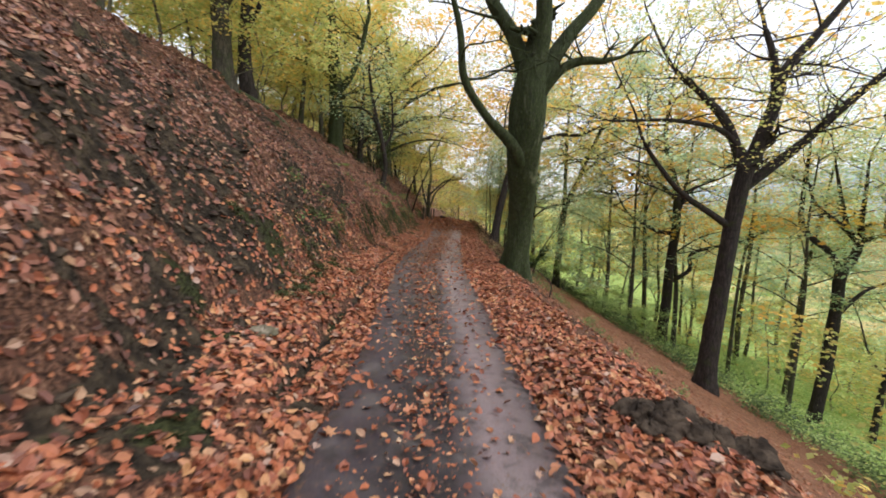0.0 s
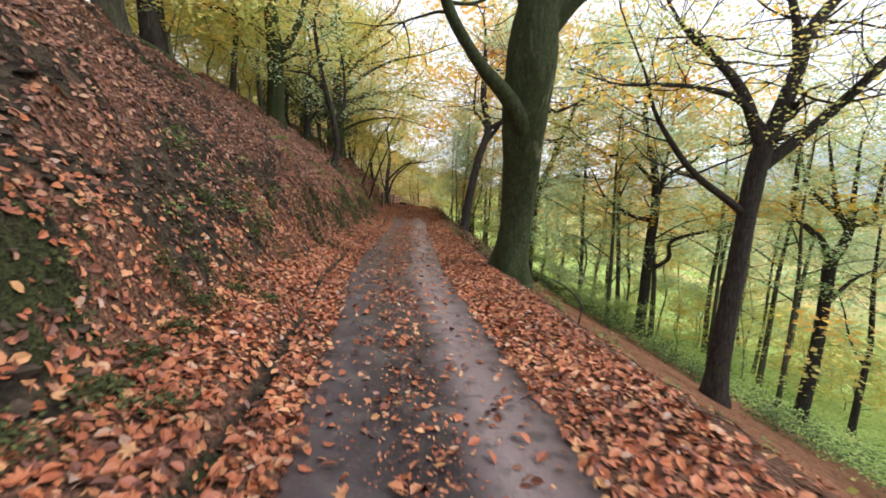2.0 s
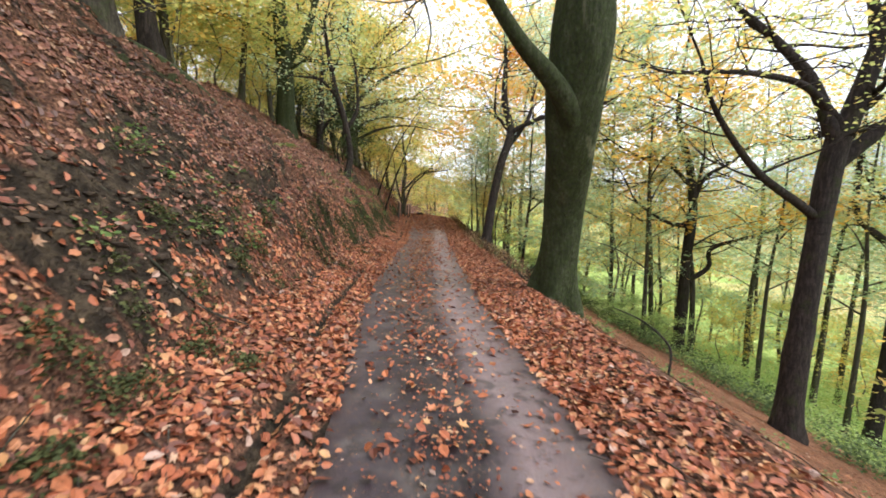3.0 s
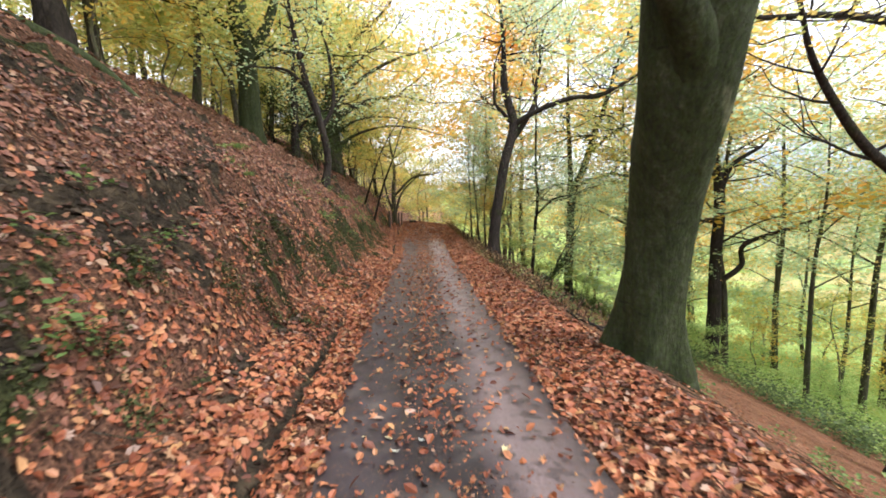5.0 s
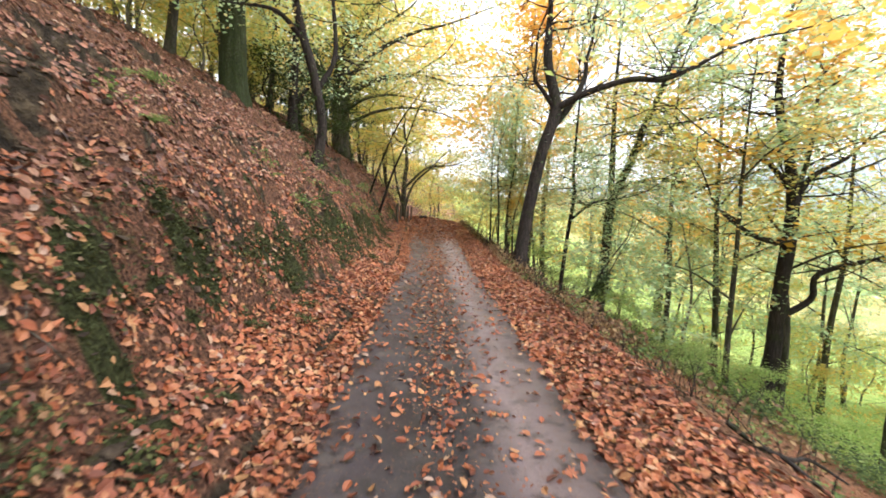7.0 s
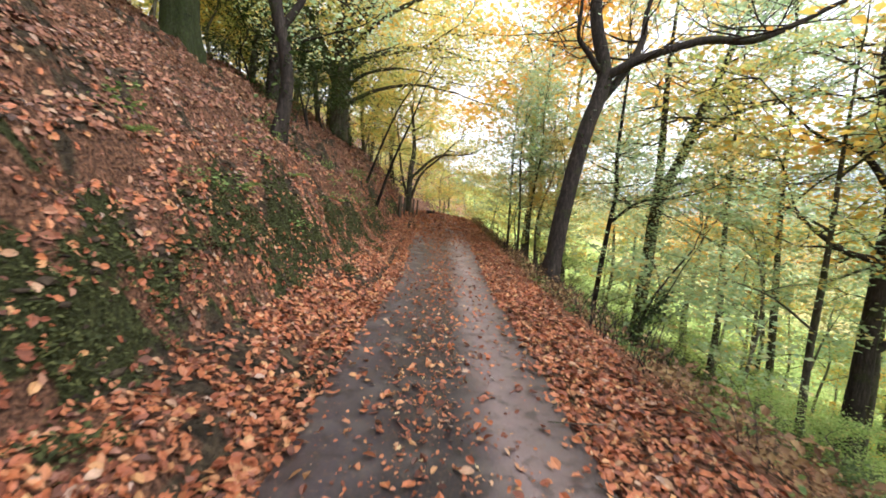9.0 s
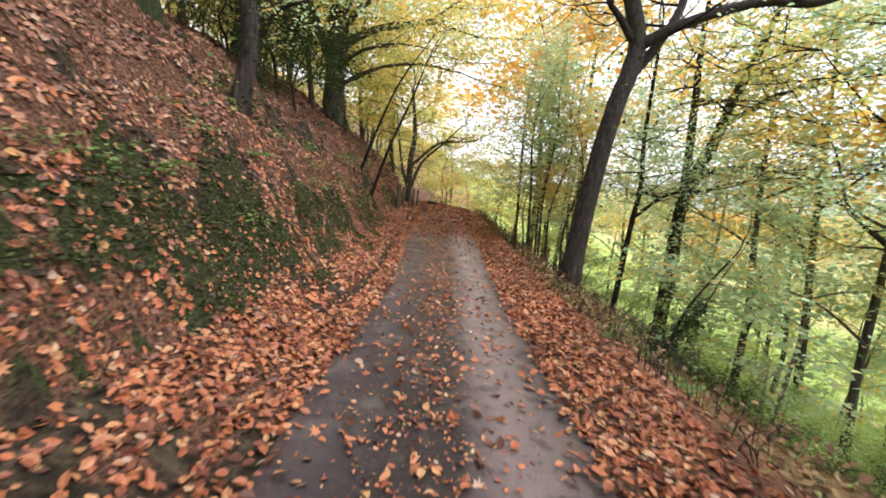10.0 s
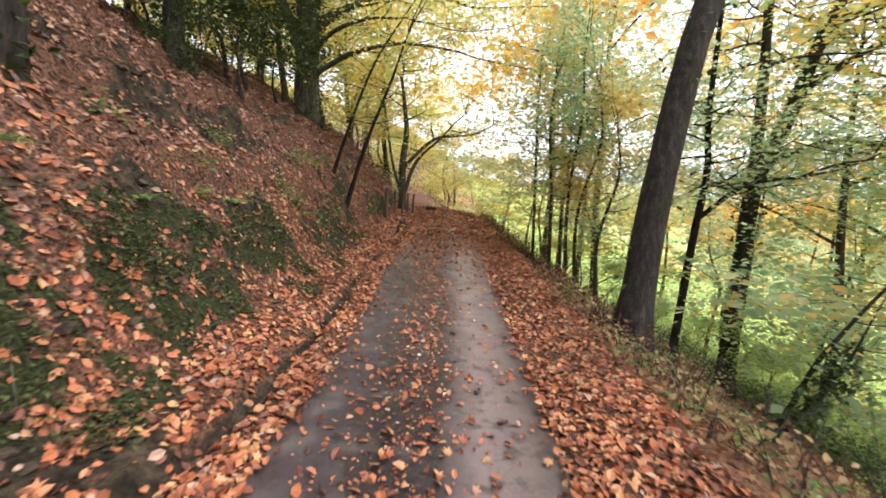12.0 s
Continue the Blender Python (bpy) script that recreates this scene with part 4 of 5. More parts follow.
for kind, x, y, s in (("lime", -8.2, 10.5, 1.0), ("lime", -10.5, 24.0, 1.05), ("lime", -8.6, 31.0, 0.95), ("tall", 13.5, 34.5, 0.9), ("tall", 13.0, 29.0, 0.8), ("tall", 8.0, 43.5, 0.75), ("gold", 10.0, 46, 1.35), ("gold", 30, 62, 1.5), 
                      
                      ("holly", -5.3, 33.8, 0.8), ("holly", -6.9, 36.4, 1.35), ("holly", -5.8, 35.4, 1.1), ("holly", -5.6, 37.6, 1.0), ("holly", -7.6, 33.6, 1.0), ("holly", -4.7, 30.2, 0.45),
                      ("understorey", 5.4, 44.5, 0.8), ("understorey", 8.4, 47, 0.95), ("green", 4.7, 38.2, 0.5), ("bush", 5.2, 36.4, 0.7), ("bush", 6.4, 34.5, 0.8), ("gold", 7.0, 46.5, 1.3), ("understorey", 5.6, 53.5, 1.0), ("understorey", -5.6, 54, 1.1), ("lime", -6.5, 63, 1.2), ("gold", 9.5, 52, 1.15), ("lime", -5.5, 52, 1.0), ("lime", -8.5, 36, 0.9), ("lime", -9.5, 46, 1.0),
                      ("green", 7.0, 38, 0.9), ("green", 11.5, 30.0, 0.8),
                      ("understorey", -3.6, 55, 0.8), ("understorey", -5.2, 49.5, 0.8), ("lime", -7.0, 47, 0.9), 
                      ("understorey", -4.2, 52.5, 1.0),
                      ("lime", -7.4, 44, 1.0), ("lime", -9.0, 27.5, 1.0), ("high", 17.0, 35.0, 0.95), ("canopy", 27.0, 38.0, 1.05), ("high", 19.0, 27.5, 0.72), ("canopy", 25.0, 30.0, 0.8), ("high", 25.0, 21.0, 0.8), ("high", 30.0, 33.0, 1.0), ("gold", 17.0, 30.5, 1.1), ("understorey", -2.5, 64.0, 1.1), ("lime", 3.0, 76.0, 1.0), ("understorey", 1.5, 72.0, 1.2), ("high", 18.5, 22.0, 0.7)):
    plant(kind, x, y, s)


def build_far_woods():
    """Hedges and woods across the valley, too far to count."""
    cs = []
    for k in range(260):
        x = rng.uniform(95, 330)
        y = rng.uniform(-60, 420)
        cs.append((x, y, H(x, y) + rng.uniform(1, 6)))
    v, q = leaf_cards(np.array(cs), 16000, 2.0, 3.2, 0.6)
    tagged(new("far_woods", mesh_from("far_woods", v, q, GREEN, False)), "hedges and woods across the valley", "woods", kind="stuff")


build_far_woods()


def build_undergrowth():
    x, y = rng.uniform(4.6, 34, 9000), rng.uniform(4, 46, 9000)
    green_from = np.interp(y, (4, 20, 25, 46), (12.6, 12.6, 11.0, 10.0)) + 2 * (fbm(x * 0.5, y * 0.5, 81) - 0.47)
    keep = (x > green_from) & (fbm(x * 0.45, y * 0.45, 82) > 0.4)
    x, y = x[keep], y[keep]
    c = np.stack([x, y, height(x, y) + rng.uniform(0.05, 0.45, len(x))], -1)
    v, q = leaf_cards(c, 40000, 0.13, 0.34, 0.8)
    tagged(new("undergrowth", mesh_from("undergrowth", v, q, MEADOW, False)), "low green brambles and weeds carpeting the slope", "undergrowth", kind="stuff")


build_undergrowth()


def build_brambles():
    y = rng.uniform(4, 46, 2600)
    x = np.interp(y, (4, 20, 25, 46), (12.0, 12.0, 10.5, 9.5)) + np.abs(rng.normal(0, 1.2, 2600)) + np.where(rng.random(2600) < 0.3, rng.uniform(0, 9, 2600), 0)
    c = np.stack([x, y, height(x, y) + rng.uniform(0.05, 0.6, len(x))], -1)[fbm(x * 0.5, y * 0.5, 83) > 0.42]
    v, q = leaf_cards(c, 22000, 0.12, 0.25, 0.8)
    tagged(new("brambles", mesh_from("brambles", v, q, BRAMBLE, False)), "dark green brambles along the foot of the leafy slope", "brambles", kind="stuff")


def build_bracken():
    y = rng.uniform(15, 46, 1500)
    c, w = lane(y)
    x = c + w + 1.15 + np.abs(rng.normal(0.1, 0.8, 1500))
    cs = np.stack([x, y, height(x, y) + rng.uniform(0.02, 0.3, 1500)], -1)[fbm(x * 0.8, y * 0.6, 84) > 0.4]
    v, q = leaf_cards(cs, 9000, 0.075, 0.12, 0.8, 1.0)
    tagged(new("dead_bracken", mesh_from("dead_bracken", v, q, BRACKEN, False)), "brown dead bracken along the edge of the drop", "bracken", kind="stuff")


def build_moss():
    y = rng.uniform(6, 34, 9000)
    c, w = lane(y)
    x = c - w - rng.normal(1.5, 0.4, 9000)
    keep = (bare_soil(x, y) > 0.3) & (moss_cover(x, y) > 0.4)
    cs = np.stack([x, y, height(x, y) + rng.uniform(0.0, 0.035, 9000)], -1)[keep]
    my = rng.uniform(5, 30, 60)
    mc, mw = lane(my)
    mx = mc - mw - rng.uniform(0.7, 1.7, 60)
    k = rng.integers(0, 60, 2400)
    px, py = mx[k] + rng.normal(0, 0.07, 2400), my[k] + rng.normal(0, 0.09, 2400)
    cushions = np.stack([px, py, height(px, py) + 0.05 * np.exp(-(((px - mx[k]) / 0.1) ** 2 + ((py - my[k]) / 0.12) ** 2))], -1)
    cs = np.vstack([cs, cushions])
    v, q = leaf_cards(cs, 42000, 0.036, 0.05, 0.35, 0.8)
    tagged(new("moss", mesh_from("moss", v, q, MOSS, False)), "dark green moss tufts on the cut face of the bank", "moss", kind="stuff")


build_brambles()
build_bracken()
build_moss()


def build_weeds():
    """Sparse low plants on the slope's rim and along the foot of the bank."""
    cs = []
    for k in range(420):
        y = rng.uniform(8, 38)
        c, w = lane(y)
        x = c + w + rng.uniform(1.3, 5.5) if k % 3 else c - w - rng.uniform(1.3, 2.6)
        if not k % 3 and k % 9:
            continue
        if k % 3 and fbm(np.array([x * 0.6]), np.array([y * 0.6]), 91)[0] < 0.42 + 0.2 * (y < 20):
            continue
        z = H(x, y)
        for j in range(6):
            cs.append((x + rng.normal(0, 0.12), y + rng.normal(0, 0.12), z + rng.uniform(0.03, 0.22)))
    v, q = leaf_cards(np.array(cs), 9000, 0.065, 0.07, 0.7)
    tagged(new("weeds", mesh_from("weeds", v, q, FERN, False)), "low weeds and ground ivy on the slope edge", "weeds", kind="stuff")


def build_twig_litter():
    lines = []
    for k in range(1500):
        y = rng.uniform(6, 38)
        c, w = lane(y)
        x = c + w + abs(rng.normal(1.6, 1.6)) if k % 4 else c - w - rng.uniform(0.3, 4)
        yaw, L = rng.uniform(0, math.pi), rng.uniform(0.12, 0.5)
        pts = []
        for t in (-0.5, 0.0, 0.5):
            px, py = x + math.cos(yaw) * L * t, y + math.sin(yaw) * L * t + rng.normal(0, 0.02)
            pts.append((px, py, H(px, py) + rng.uniform(0.01, 0.05), rng.uniform(0.002, 0.006)))
        lines.append(np.array(pts))
    v, q = tubes(lines, 3)
    tagged(new("twig_litter", mesh_from("twig_litter", v, q, BARK_GREY)), "small dead twigs scattered over the leaf litter", "twigs", kind="stuff")


def build_dry_stems():
    """Thin dead stalks and runners standing along the edge of the drop."""
    lines = []
    for k in range(900):
        y = rng.uniform(14, 46)
        c, w = lane(y)
        x = c + w + 1.25 + abs(rng.normal(0.1, 0.7))
        if fbm(np.array([x * 0.5]), np.array([y * 0.5]), 93)[0] < 0.4:
            continue
        z, hh = H(x, y), rng.uniform(0.15, 0.85) * (0.6 if y < 20 else 1.0)
        lx, ly = rng.normal(0.1, 0.22, 2) * hh * 2
        r = rng.uniform(0.003, 0.008)
        lines.append(spline([(x, y, z - 0.03, r), (x + lx * 0.3, y + ly * 0.3, z + hh * 0.5, r * 0.8), (x + lx, y + ly, z + hh * rng.uniform(0.75, 1.0), r * 0.4)], 2))
    v, q = tubes(lines, 3)
    tagged(new("dry_stems", mesh_from("dry_stems", v, q, BARK_DARK)), "thin dead brown stalks along the edge of the drop", "stems", kind="stuff")


build_weeds()
build_twig_litter()
build_dry_stems()

# ---- fallen leaves ----
OVAL = np.array([(0, -0.5, 0.0), (0.3, -0.18, 0.1), (0.26, 0.2, 0.11), (0, 0.5, 0.03), (-0.26, 0.2, 0.11), (-0.3, -0.18, 0.1)])
OVAL_Q = np.array([(0, 1, 2, 3), (0, 3, 4, 5)])
LOBED = np.array([(0, -0.5, 0.0), (0.2, -0.22, 0.03), (0.52, -0.2, 0.12), (0.26, 0.02, 0.03), (0.44, 0.32, 0.12), (0.12, 0.2, 0.02), (0, 0.55, 0.1), (-0.12, 0.2, 0.02), (-0.44, 0.32, 0.12),
                  (-0.26, 0.02, 0.03), (-0.52, -0.2, 0.12), (-0.2, -0.22, 0.03), (0, 0.0, 0.0)])
LOBED_T = np.array([(i, (i + 1) % 12, 12) for i in range(12)])


def lay_leaves(x, y, size, lift):
    """Turn, tilt and size for leaves lying on the ground: matrices and places."""
    n = len(x)
    e = 0.06
    z = height(x, y)
    c, w = lane(y)
    z = np.where(np.abs(x - c) < w, z + 0.024, z)
    nx, ny = (height(x - e, y) - height(x + e, y)) / (2 * e), (height(x, y - e) - height(x, y + e)) / (2 * e)
    nx, ny = nx + rng.normal(0, 0.45, n), ny + rng.normal(0, 0.45, n)
    up = np.stack([nx, ny, np.ones(n)], -1)
    up /= np.linalg.norm(up, axis=1)[:, None]
    yaw = rng.uniform(0, 2 * np.pi, n)
    f = np.stack([np.cos(yaw), np.sin(yaw), np.zeros(n)], -1)
    f -= up * (f * up).sum(1)[:, None]
    f /= np.linalg.norm(f, axis=1)[:, None]
    s = np.cross(f, up)
    flip = np.where(rng.random(n) < 0.3, -1.0, 1.0)[:, None]
    return np.stack([x, y, z + lift], -1), s * size[:, None], f * size[:, None], up * size[:, None] * flip * rng.uniform(0.6, 2.2, n)[:, None]


def leaf_mass(name, label, x, y, size, lift, material):
    pos, s, f, u = lay_leaves(x, y, size, lift)
    half = int(len(x) * 0.88)
    V, T, Q, base = [], [], [], 0
    for sl, shape, tri, quad in ((slice(0, half), OVAL, None, OVAL_Q), (slice(half, None), LOBED, LOBED_T, None)):
        p = pos[sl]
        v = p[:, None] + s[sl][:, None] * shape[None, :, 0:1] + f[sl][:, None] * shape[None, :, 1:2] + u[sl][:, None] * shape[None, :, 2:3]
        a = base + np.arange(len(p))[:, None, None] * len(shape)
        if tri is not None:
            T.append((a + tri[None]).reshape(-1, 3))
        if quad is not None:
            Q.append((a + quad[None]).reshape(-1, 4))
        V.append(v.reshape(-1, 3))
        base += len(p) * len(shape)
    me = mesh_from(name, np.vstack(V), [np.vstack(T), np.vstack(Q)], material, False)
    return tagged(new(name, me), label, "leaves", kind="stuff")


def scatter(per_m2, x0, x1, y0, y1, chance):
    n = int(per_m2 * (x1 - x0) * (y1 - y0))
    x, y = rng.uniform(x0, x1, n), rng.uniform(y0, y1, n)
    keep = rng.random(n) < chance(x, y)
    return x[keep], y[keep]


def cover(x, y):
    c, w = lane(y)
    u = x - c
    d = np.abs(u) - w
    clump = np.clip((fbm(x * 3.0, y * 3.0, 52) - 0.25) * 4, 0.15, 1)
    left = np.where(d < 0.9, np.maximum(clump, 0.75), np.maximum(clump, 0.6)) * (1 - 0.72 * bare_soil(x, y))
    rim = 1.15 + 0.5 * (fbm(y * 1.3, y * 0, 55) - 0.47)
    right = np.where(d < rim, np.maximum(clump, 0.7), 0.16 * clump) * (1 - 0.7 * bare_soil(x, y))
    on = 0.05 + 0.11 * np.exp(-((u / w + 0.1) / 0.28) ** 2) * clump + 0.35 * np.clip((np.abs(u) / w - 0.88) / 0.12, 0, 1)
    on = on + 0.9 * np.clip((y - 30) / 8, 0, 1)
    return np.where(d < 0, on, np.where(u < 0, left, right))


groups = [scatter(760, -5.5, 3.2, 0.8, 13, cover), scatter(760, -5.5, 3.4, 13, 25, cover), scatter(360, -6.5, 4.2, 25, 36, cover),
          scatter(110, -10, -5.5, 3, 36, cover), scatter(280, 3.3, 12, 3, 36, cover), scatter(90, -9, 4.5, 36, 60, cover)]
sizes = [(0.036, 0.1), (0.036, 0.1), (0.045, 0.1), (0.075, 0.13), (0.045, 0.085), (0.11, 0.17)]
xx = np.concatenate([g[0] for g in groups])
yy = np.concatenate([g[1] for g in groups])
ss = np.concatenate([rng.uniform(a, b, len(g[0])) for (a, b), g in zip(sizes, groups)])
uc, uw = lane(yy)
ss = np.where((xx - uc - uw > 1.3) & (yy < 36), ss * 0.75, ss)
# crumbled bits along the middle of the lane
by = rng.uniform(0.8, 34, 9000)
bc, bw = lane(by)
bx = bc + np.where(rng.random(9000) < 0.75, rng.normal(-0.08, 0.24, 9000), rng.uniform(-1, 1, 9000)) * bw
xx, yy, ss = np.append(xx, bx), np.append(yy, by), np.append(ss, rng.uniform(0.012, 0.04, 9000))
order = rng.permutation(len(xx))
xx, yy, ss = xx[order], yy[order], ss[order]
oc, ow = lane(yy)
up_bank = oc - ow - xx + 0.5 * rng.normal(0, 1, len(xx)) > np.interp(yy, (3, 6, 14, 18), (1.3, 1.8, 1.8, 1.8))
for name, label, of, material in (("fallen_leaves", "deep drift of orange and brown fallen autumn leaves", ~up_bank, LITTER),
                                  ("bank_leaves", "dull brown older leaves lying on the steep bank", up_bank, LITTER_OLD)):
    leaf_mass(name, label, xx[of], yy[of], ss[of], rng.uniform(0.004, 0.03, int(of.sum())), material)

# ---- things on the bank and slope ----
def build_crumbs():
    """Lumps of soil and small stones on the cut face of the bank."""
    n = 10000
    y = rng.uniform(2, 32, n)
    c, w = lane(y)
    x = c - w - np.clip(rng.normal(2.1, 0.9, n), 0.9, 5.5)
    keep = bare_soil(x, y) > 0.5
    x, y = x[keep], y[keep]
    bm = bmesh.new()
    bmesh.ops.create_icosphere(bm, subdivisions=1, radius=1.0)
    unit = np.array([v.co[:] for v in bm.verts])
    tris = np.array([[v.index for v in f.verts] for f in bm.faces])
    bm.free()
    k = len(x)
    size = (0.01 + 0.05 * rng.random(k) ** 3)[:, None, None] * rng.uniform(0.6, 1.5, (k, 1, 3)) * np.array([1.0, 1.2, 0.55])
    lump = unit[None] * rng.uniform(0.6, 1.4, (k, len(unit), 1)) * size
    v = lump + np.stack([x, y, height(x, y) - 0.004], -1)[:, None]
    f = tris[None] + (np.arange(k) * len(unit))[:, None, None]
    tagged(new("soil_crumbs", mesh_from("soil_crumbs", v.reshape(-1, 3), f.reshape(-1, 3), SOIL, False)), "loose crumbs of dark soil on the cut bank", "soil", kind="stuff")


build_crumbs()


def fern(x, y, size, fronds=9):
    root = new("fern")
    root.location = (x, y, H(x, y))
    tagged(root, "green fern tuft growing from the leafy bank", "fern", "ferns on the bank")
    for k in range(fronds):
        yaw = k * 2 * math.pi / fronds + rng.uniform(-0.3, 0.3)
        c, s = math.cos(yaw), math.sin(yaw)
        L = size * rng.uniform(0.7, 1.1)
        V, Q = [], []
        rib = []
        for i in range(11):
            t = i / 10
            rib.append((c * L * t, s * L * t, L * (0.75 * t - 0.75 * t * t) + 0.02))
        for i in range(1, 11):
            p, q = np.array(rib[i - 1]), np.array(rib[i])
            wid = L * 0.2 * math.sin(math.pi * (0.12 + 0.86 * i / 10)) + 0.004
            for side in (-1, 1):
                out = np.array([-s, c, -0.25]) * wid * side
                b = len(V)
                V += [tuple(p), tuple(p + (q - p) * 0.7), tuple(p + (q - p) * 0.95 + out), tuple(p + (q - p) * 0.55 + out * 0.95)]
                Q.append((b, b + 1, b + 2, b + 3))
        part("frond", mesh_from("frond", np.array(V), np.array(Q), FERN, False), root)


for x, y, s in ((-2.95, 21.8, 0.42), (-2.85, 23.9, 0.4), (-4.2, 17.8, 0.45), (-3.7, 17.2, 0.3), (-2.6, 25.2, 0.3), (-2.5, 27.0, 0.32), (-3.2, 19.8, 0.3), (-2.3, 29.5, 0.3),
                (4.3, 29.2, 0.35), (3.9, 25.6, 0.3), (4.9, 26.8, 0.4), (3.7, 22.0, 0.25)):
    fern(x, y, s)


def clod(name, label, category, x, y, rx, ry, rz, material, seed, sink=0.35):
    """A lumpy mound of earth or a stump, pressed into the ground."""
    n, m = 28, 14
    th, ph = np.meshgrid(np.linspace(0, 2 * np.pi, n, endpoint=False), np.linspace(0.02, np.pi - 0.02, m))
    k = 1 + 1.5 * (fbm(np.cos(th) * 2.5 + 5 + ph, np.sin(th) * 2.5 + ph * 2 + 5, seed) - 0.47) + 0.9 * (fbm(np.cos(th) * 9 + 15 + 3 * ph, np.sin(th) * 9 + ph * 7 + 15, seed + 3, 2) - 0.37)
    v = np.stack([rx * np.cos(th) * np.sin(ph) * k, ry * np.sin(th) * np.sin(ph) * k, rz * np.cos(ph) * k], -1).reshape(-1, 3)
    i, j = np.meshgrid(np.arange(m - 1), np.arange(n), indexing="ij")
    q = np.stack([i * n + j, (i + 1) * n + j, (i + 1) * n + (j + 1) % n, i * n + (j + 1) % n], -1).reshape(-1, 4)
    ob = new(name, mesh_from(name, v, q, material))
    ob.location = (x, y, H(x, y) + rz * (0.5 - sink))
    return tagged(ob, label, category, "clods of soil" if name == "earth_mound" else "")


for k in range(16):
    ang, out = k * 2.4, 0.5 * math.sqrt((k + 0.5) / 16)
    a = rng.uniform(0.07, 0.17)
    clod("earth_mound", "crumbly clod of bare dark soil among fallen leaves", "mound", 1.8 + 1.15 * out * math.cos(ang), 3.08 + 0.6 * out * math.sin(ang), a, a * rng.uniform(0.6, 0.9), a * 0.5, SOIL, 61 + k, 0.42)
clod("stone", "flat mossy stone lying among the fallen leaves", "stone", -1.66, 3.98, 0.11, 0.08, 0.045, STONE, 75, 0.1)


def stick(label, pts, material=BARK_DARK, name="fallen_branch", category="branch", twigs=()):
    root = new(name)
    base = np.array(pts[0][:3])
    root.location = base
    tagged(root, label, category)
    for nm, line in [("stem", pts)] + [("side_branch", t) for t in twigs]:
        ll = spline(line, 5)
        ll[:, :3] -= base
        v, q = tubes([ll], 8, 0.2)
        part(nm, mesh_from(nm, v, q, material), root)
    return root


def on_ground(x, y, up, r):
    return (x, y, H(x, y) + up, r)


stick("crooked dead branch lying across the slope edge",
      [on_ground(1.98, 14.95, 0.1, 0.02), on_ground(2.15, 14.85, 0.03, 0.02), on_ground(2.5, 14.9, 0.06, 0.02), on_ground(2.9, 15.1, 0.2, 0.016), on_ground(3.4, 15.2, 0.24, 0.008)],
      twigs=([on_ground(2.4, 14.9, 0.05, 0.018), on_ground(2.6, 14.6, 0.02, 0.014), on_ground(2.75, 14.3, 0.06, 0.012)],
             [on_ground(2.5, 14.9, 0.05, 0.018), on_ground(2.7, 14.8, 0.03, 0.013), on_ground(3.0, 14.5, 0.02, 0.012)]))
stick("thin curved stick poking up from the verge", [on_ground(2.35, 9.5, 0.0, 0.015), on_ground(2.4, 9.6, 0.35, 0.013), on_ground(2.2, 9.8, 0.45, 0.01), on_ground(1.9, 10.0, 0.42, 0.006)])
stick("thin grey twig lying on the leaves", [on_ground(-2.6, 8.6, 0.05, 0.012), on_ground(-2.3, 8.8, 0.05, 0.011), on_ground(-2.0, 9.05, 0.04, 0.008)], BARK_GREY)
stick("mossy fallen trunk lying down the bank", [on_ground(-8.6, 17.6, 0.15, 0.14), on_ground(-7.6, 17.8, 0.14, 0.13), on_ground(-6.7, 18.0, 0.1, 0.12), on_ground(-6.0, 18.1, 0.05, 0.09)], BARK_BEECH, "fallen_log", "log")
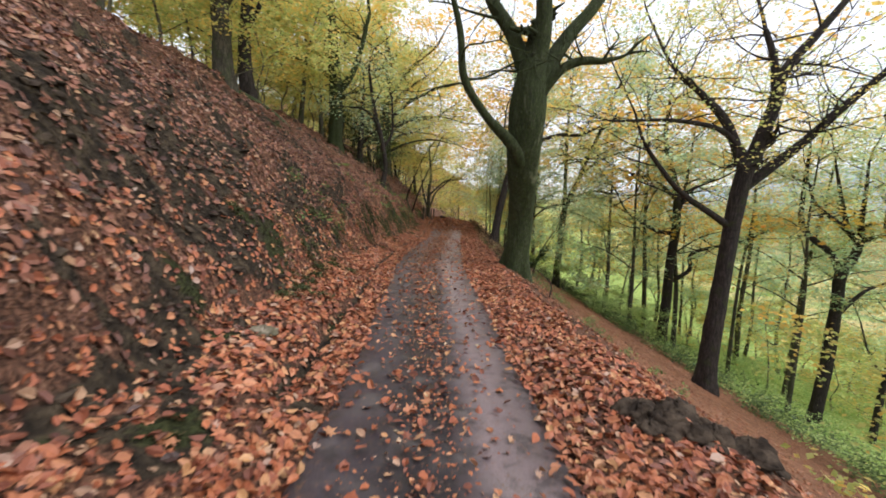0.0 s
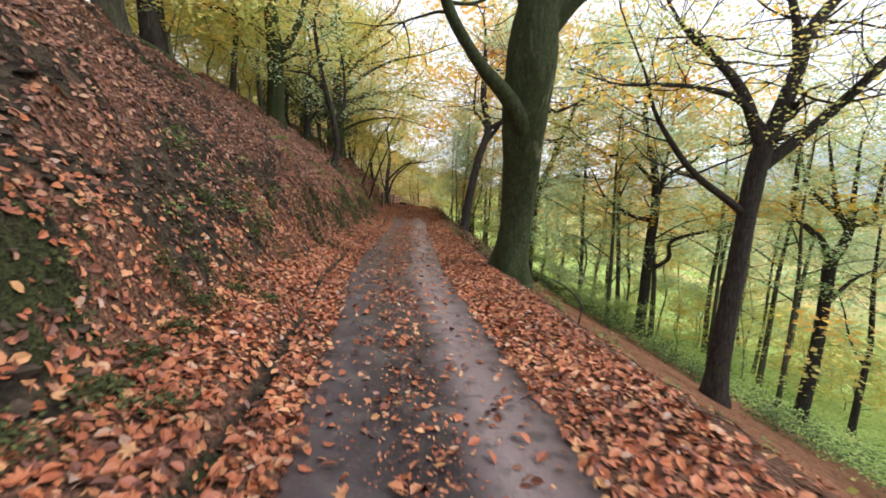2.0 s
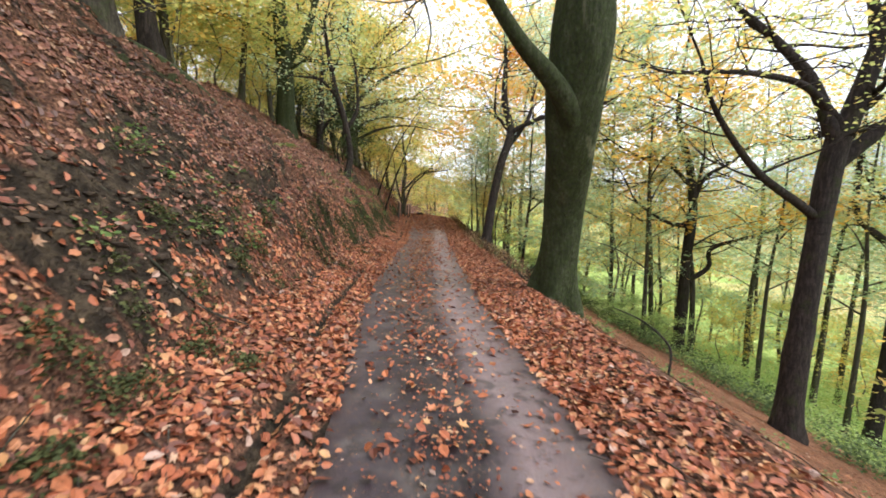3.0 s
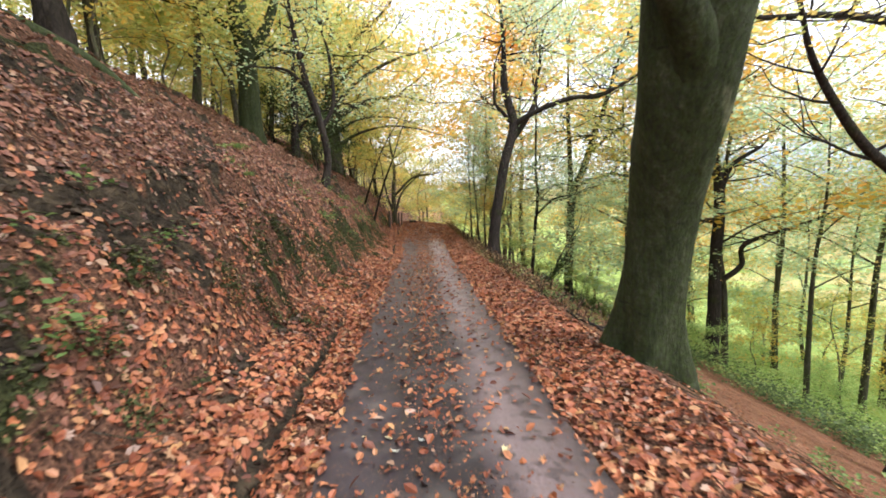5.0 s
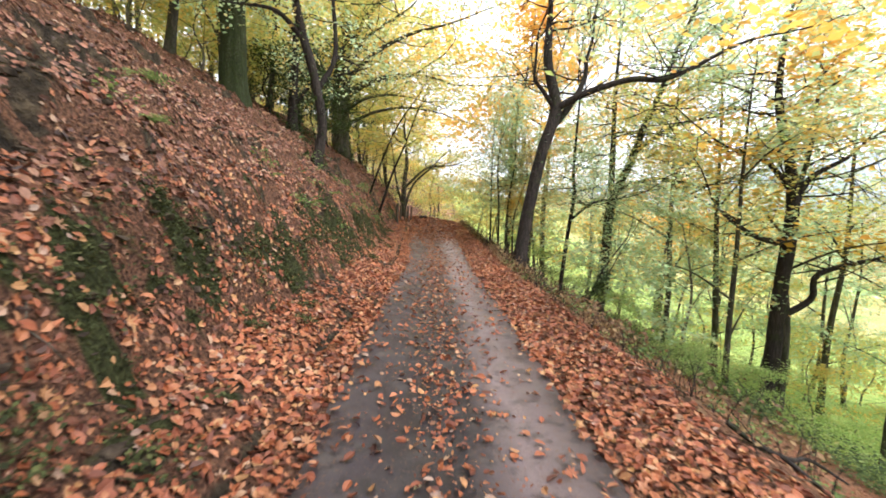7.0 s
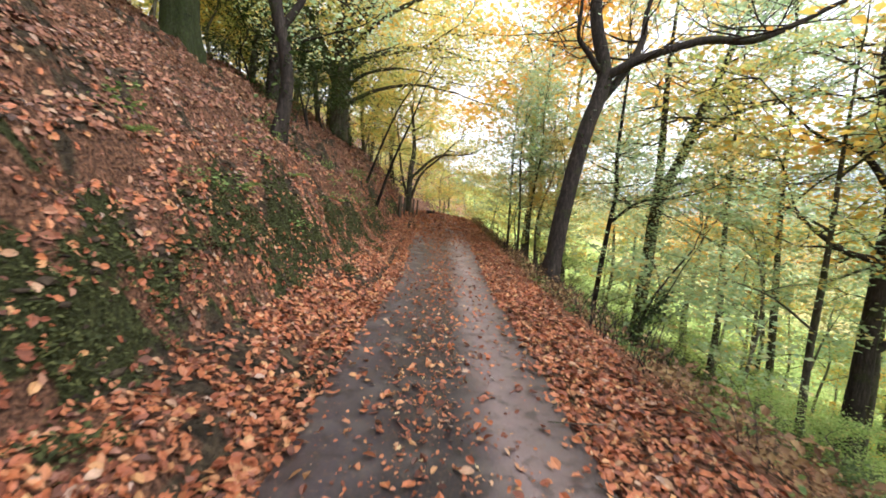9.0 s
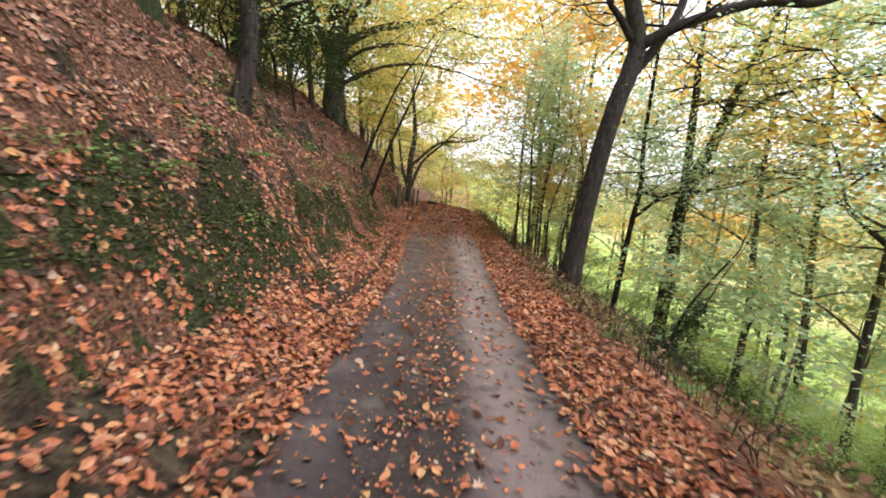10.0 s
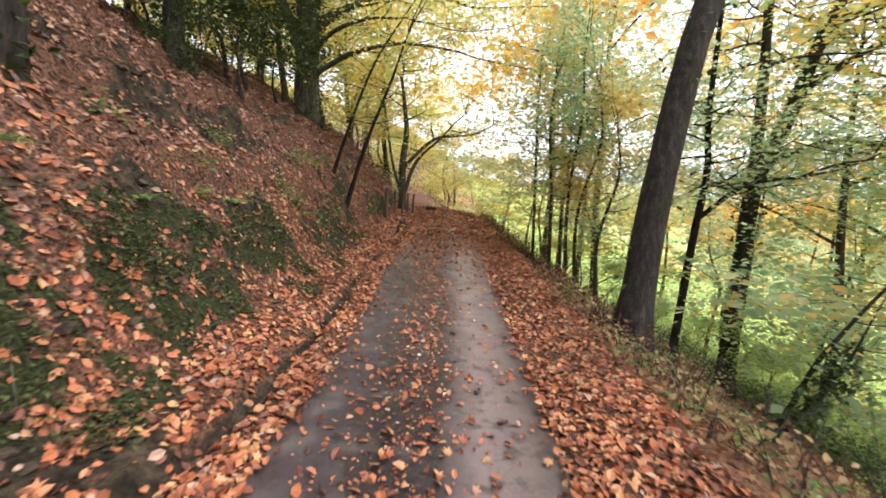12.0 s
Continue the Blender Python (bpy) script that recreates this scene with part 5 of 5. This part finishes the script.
stick("dark log lying at the end of the lane", [on_ground(-0.15, 46.0, 0.12, 0.13), on_ground(0.15, 46.0, 0.12, 0.13), on_ground(0.4, 46.1, 0.1, 0.12)], BARK_DARK, "log", "log")


def fence_post(x, y, hgt, r):
    bm = bmesh.new()
    bmesh.ops.create_cone(bm, cap_ends=True, segments=10, radius1=r, radius2=r * 0.92, depth=hgt + 0.3, matrix=pose(0, 0, hgt / 2 - 0.15))
    bmesh.ops.bevel(bm, geom=[e for e in bm.edges if abs(e.verts[0].co.z - e.verts[1].co.z) < 0.01 and e.verts[0].co.z > 0.2], offset=0.015, segments=1)
    me = bpy.data.meshes.new("fence_post")
    bm.to_mesh(me)
    bm.free()
    me.materials.append(WOOD)
    ob = new("fence_post", me)
    ob.matrix_basis = pose(x, y, H(x, y), rng.uniform(-4, 4), rng.uniform(-4, 4), 0)
    tagged(ob, "weathered round wooden post beside the lane", "post", "posts beside the lane")


for x, y, hgt, r in ((-1.6, 38.1, 1.15, 0.09), (-1.45, 40.2, 1.0, 0.06), (-1.2, 41.4, 1.0, 0.06), (-1.0, 42.6, 1.0, 0.06), (-0.8, 43.8, 1.0, 0.06)):
    fence_post(x, y, hgt, r)

# ---- single leaves on the lane ----
def leaf_mesh(shape, tris, quads, name):
    return mesh_from(name, shape, [g for g in (tris, quads) if g is not None], LITTER_ONE, False)


LEAF_SHAPES = [leaf_mesh(OVAL, None, OVAL_Q, "leaf_oval"), leaf_mesh(LOBED, LOBED_T, None, "leaf_lobed")]
ly = rng.uniform(2.0, 27.0, 300)
lc, lw = lane(ly)
lu = np.where(rng.random(300) < 0.55, rng.normal(-0.1, 0.28, 300), rng.uniform(-0.95, 0.95, 300))
lx = lc + np.clip(lu, -0.95, 0.95) * lw
pos, s, f, u = lay_leaves(lx, ly, rng.uniform(0.04, 0.075, 300), np.full(300, 0.006))
for k in range(300):
    ob = part("leaf", LEAF_SHAPES[k % 2], PATHWAY)
    ob.matrix_basis = Matrix(((s[k][0], f[k][0], u[k][0], pos[k][0]), (s[k][1], f[k][1], u[k][1], pos[k][1]), (s[k][2], f[k][2], u[k][2], pos[k][2]), (0, 0, 0, 1)))
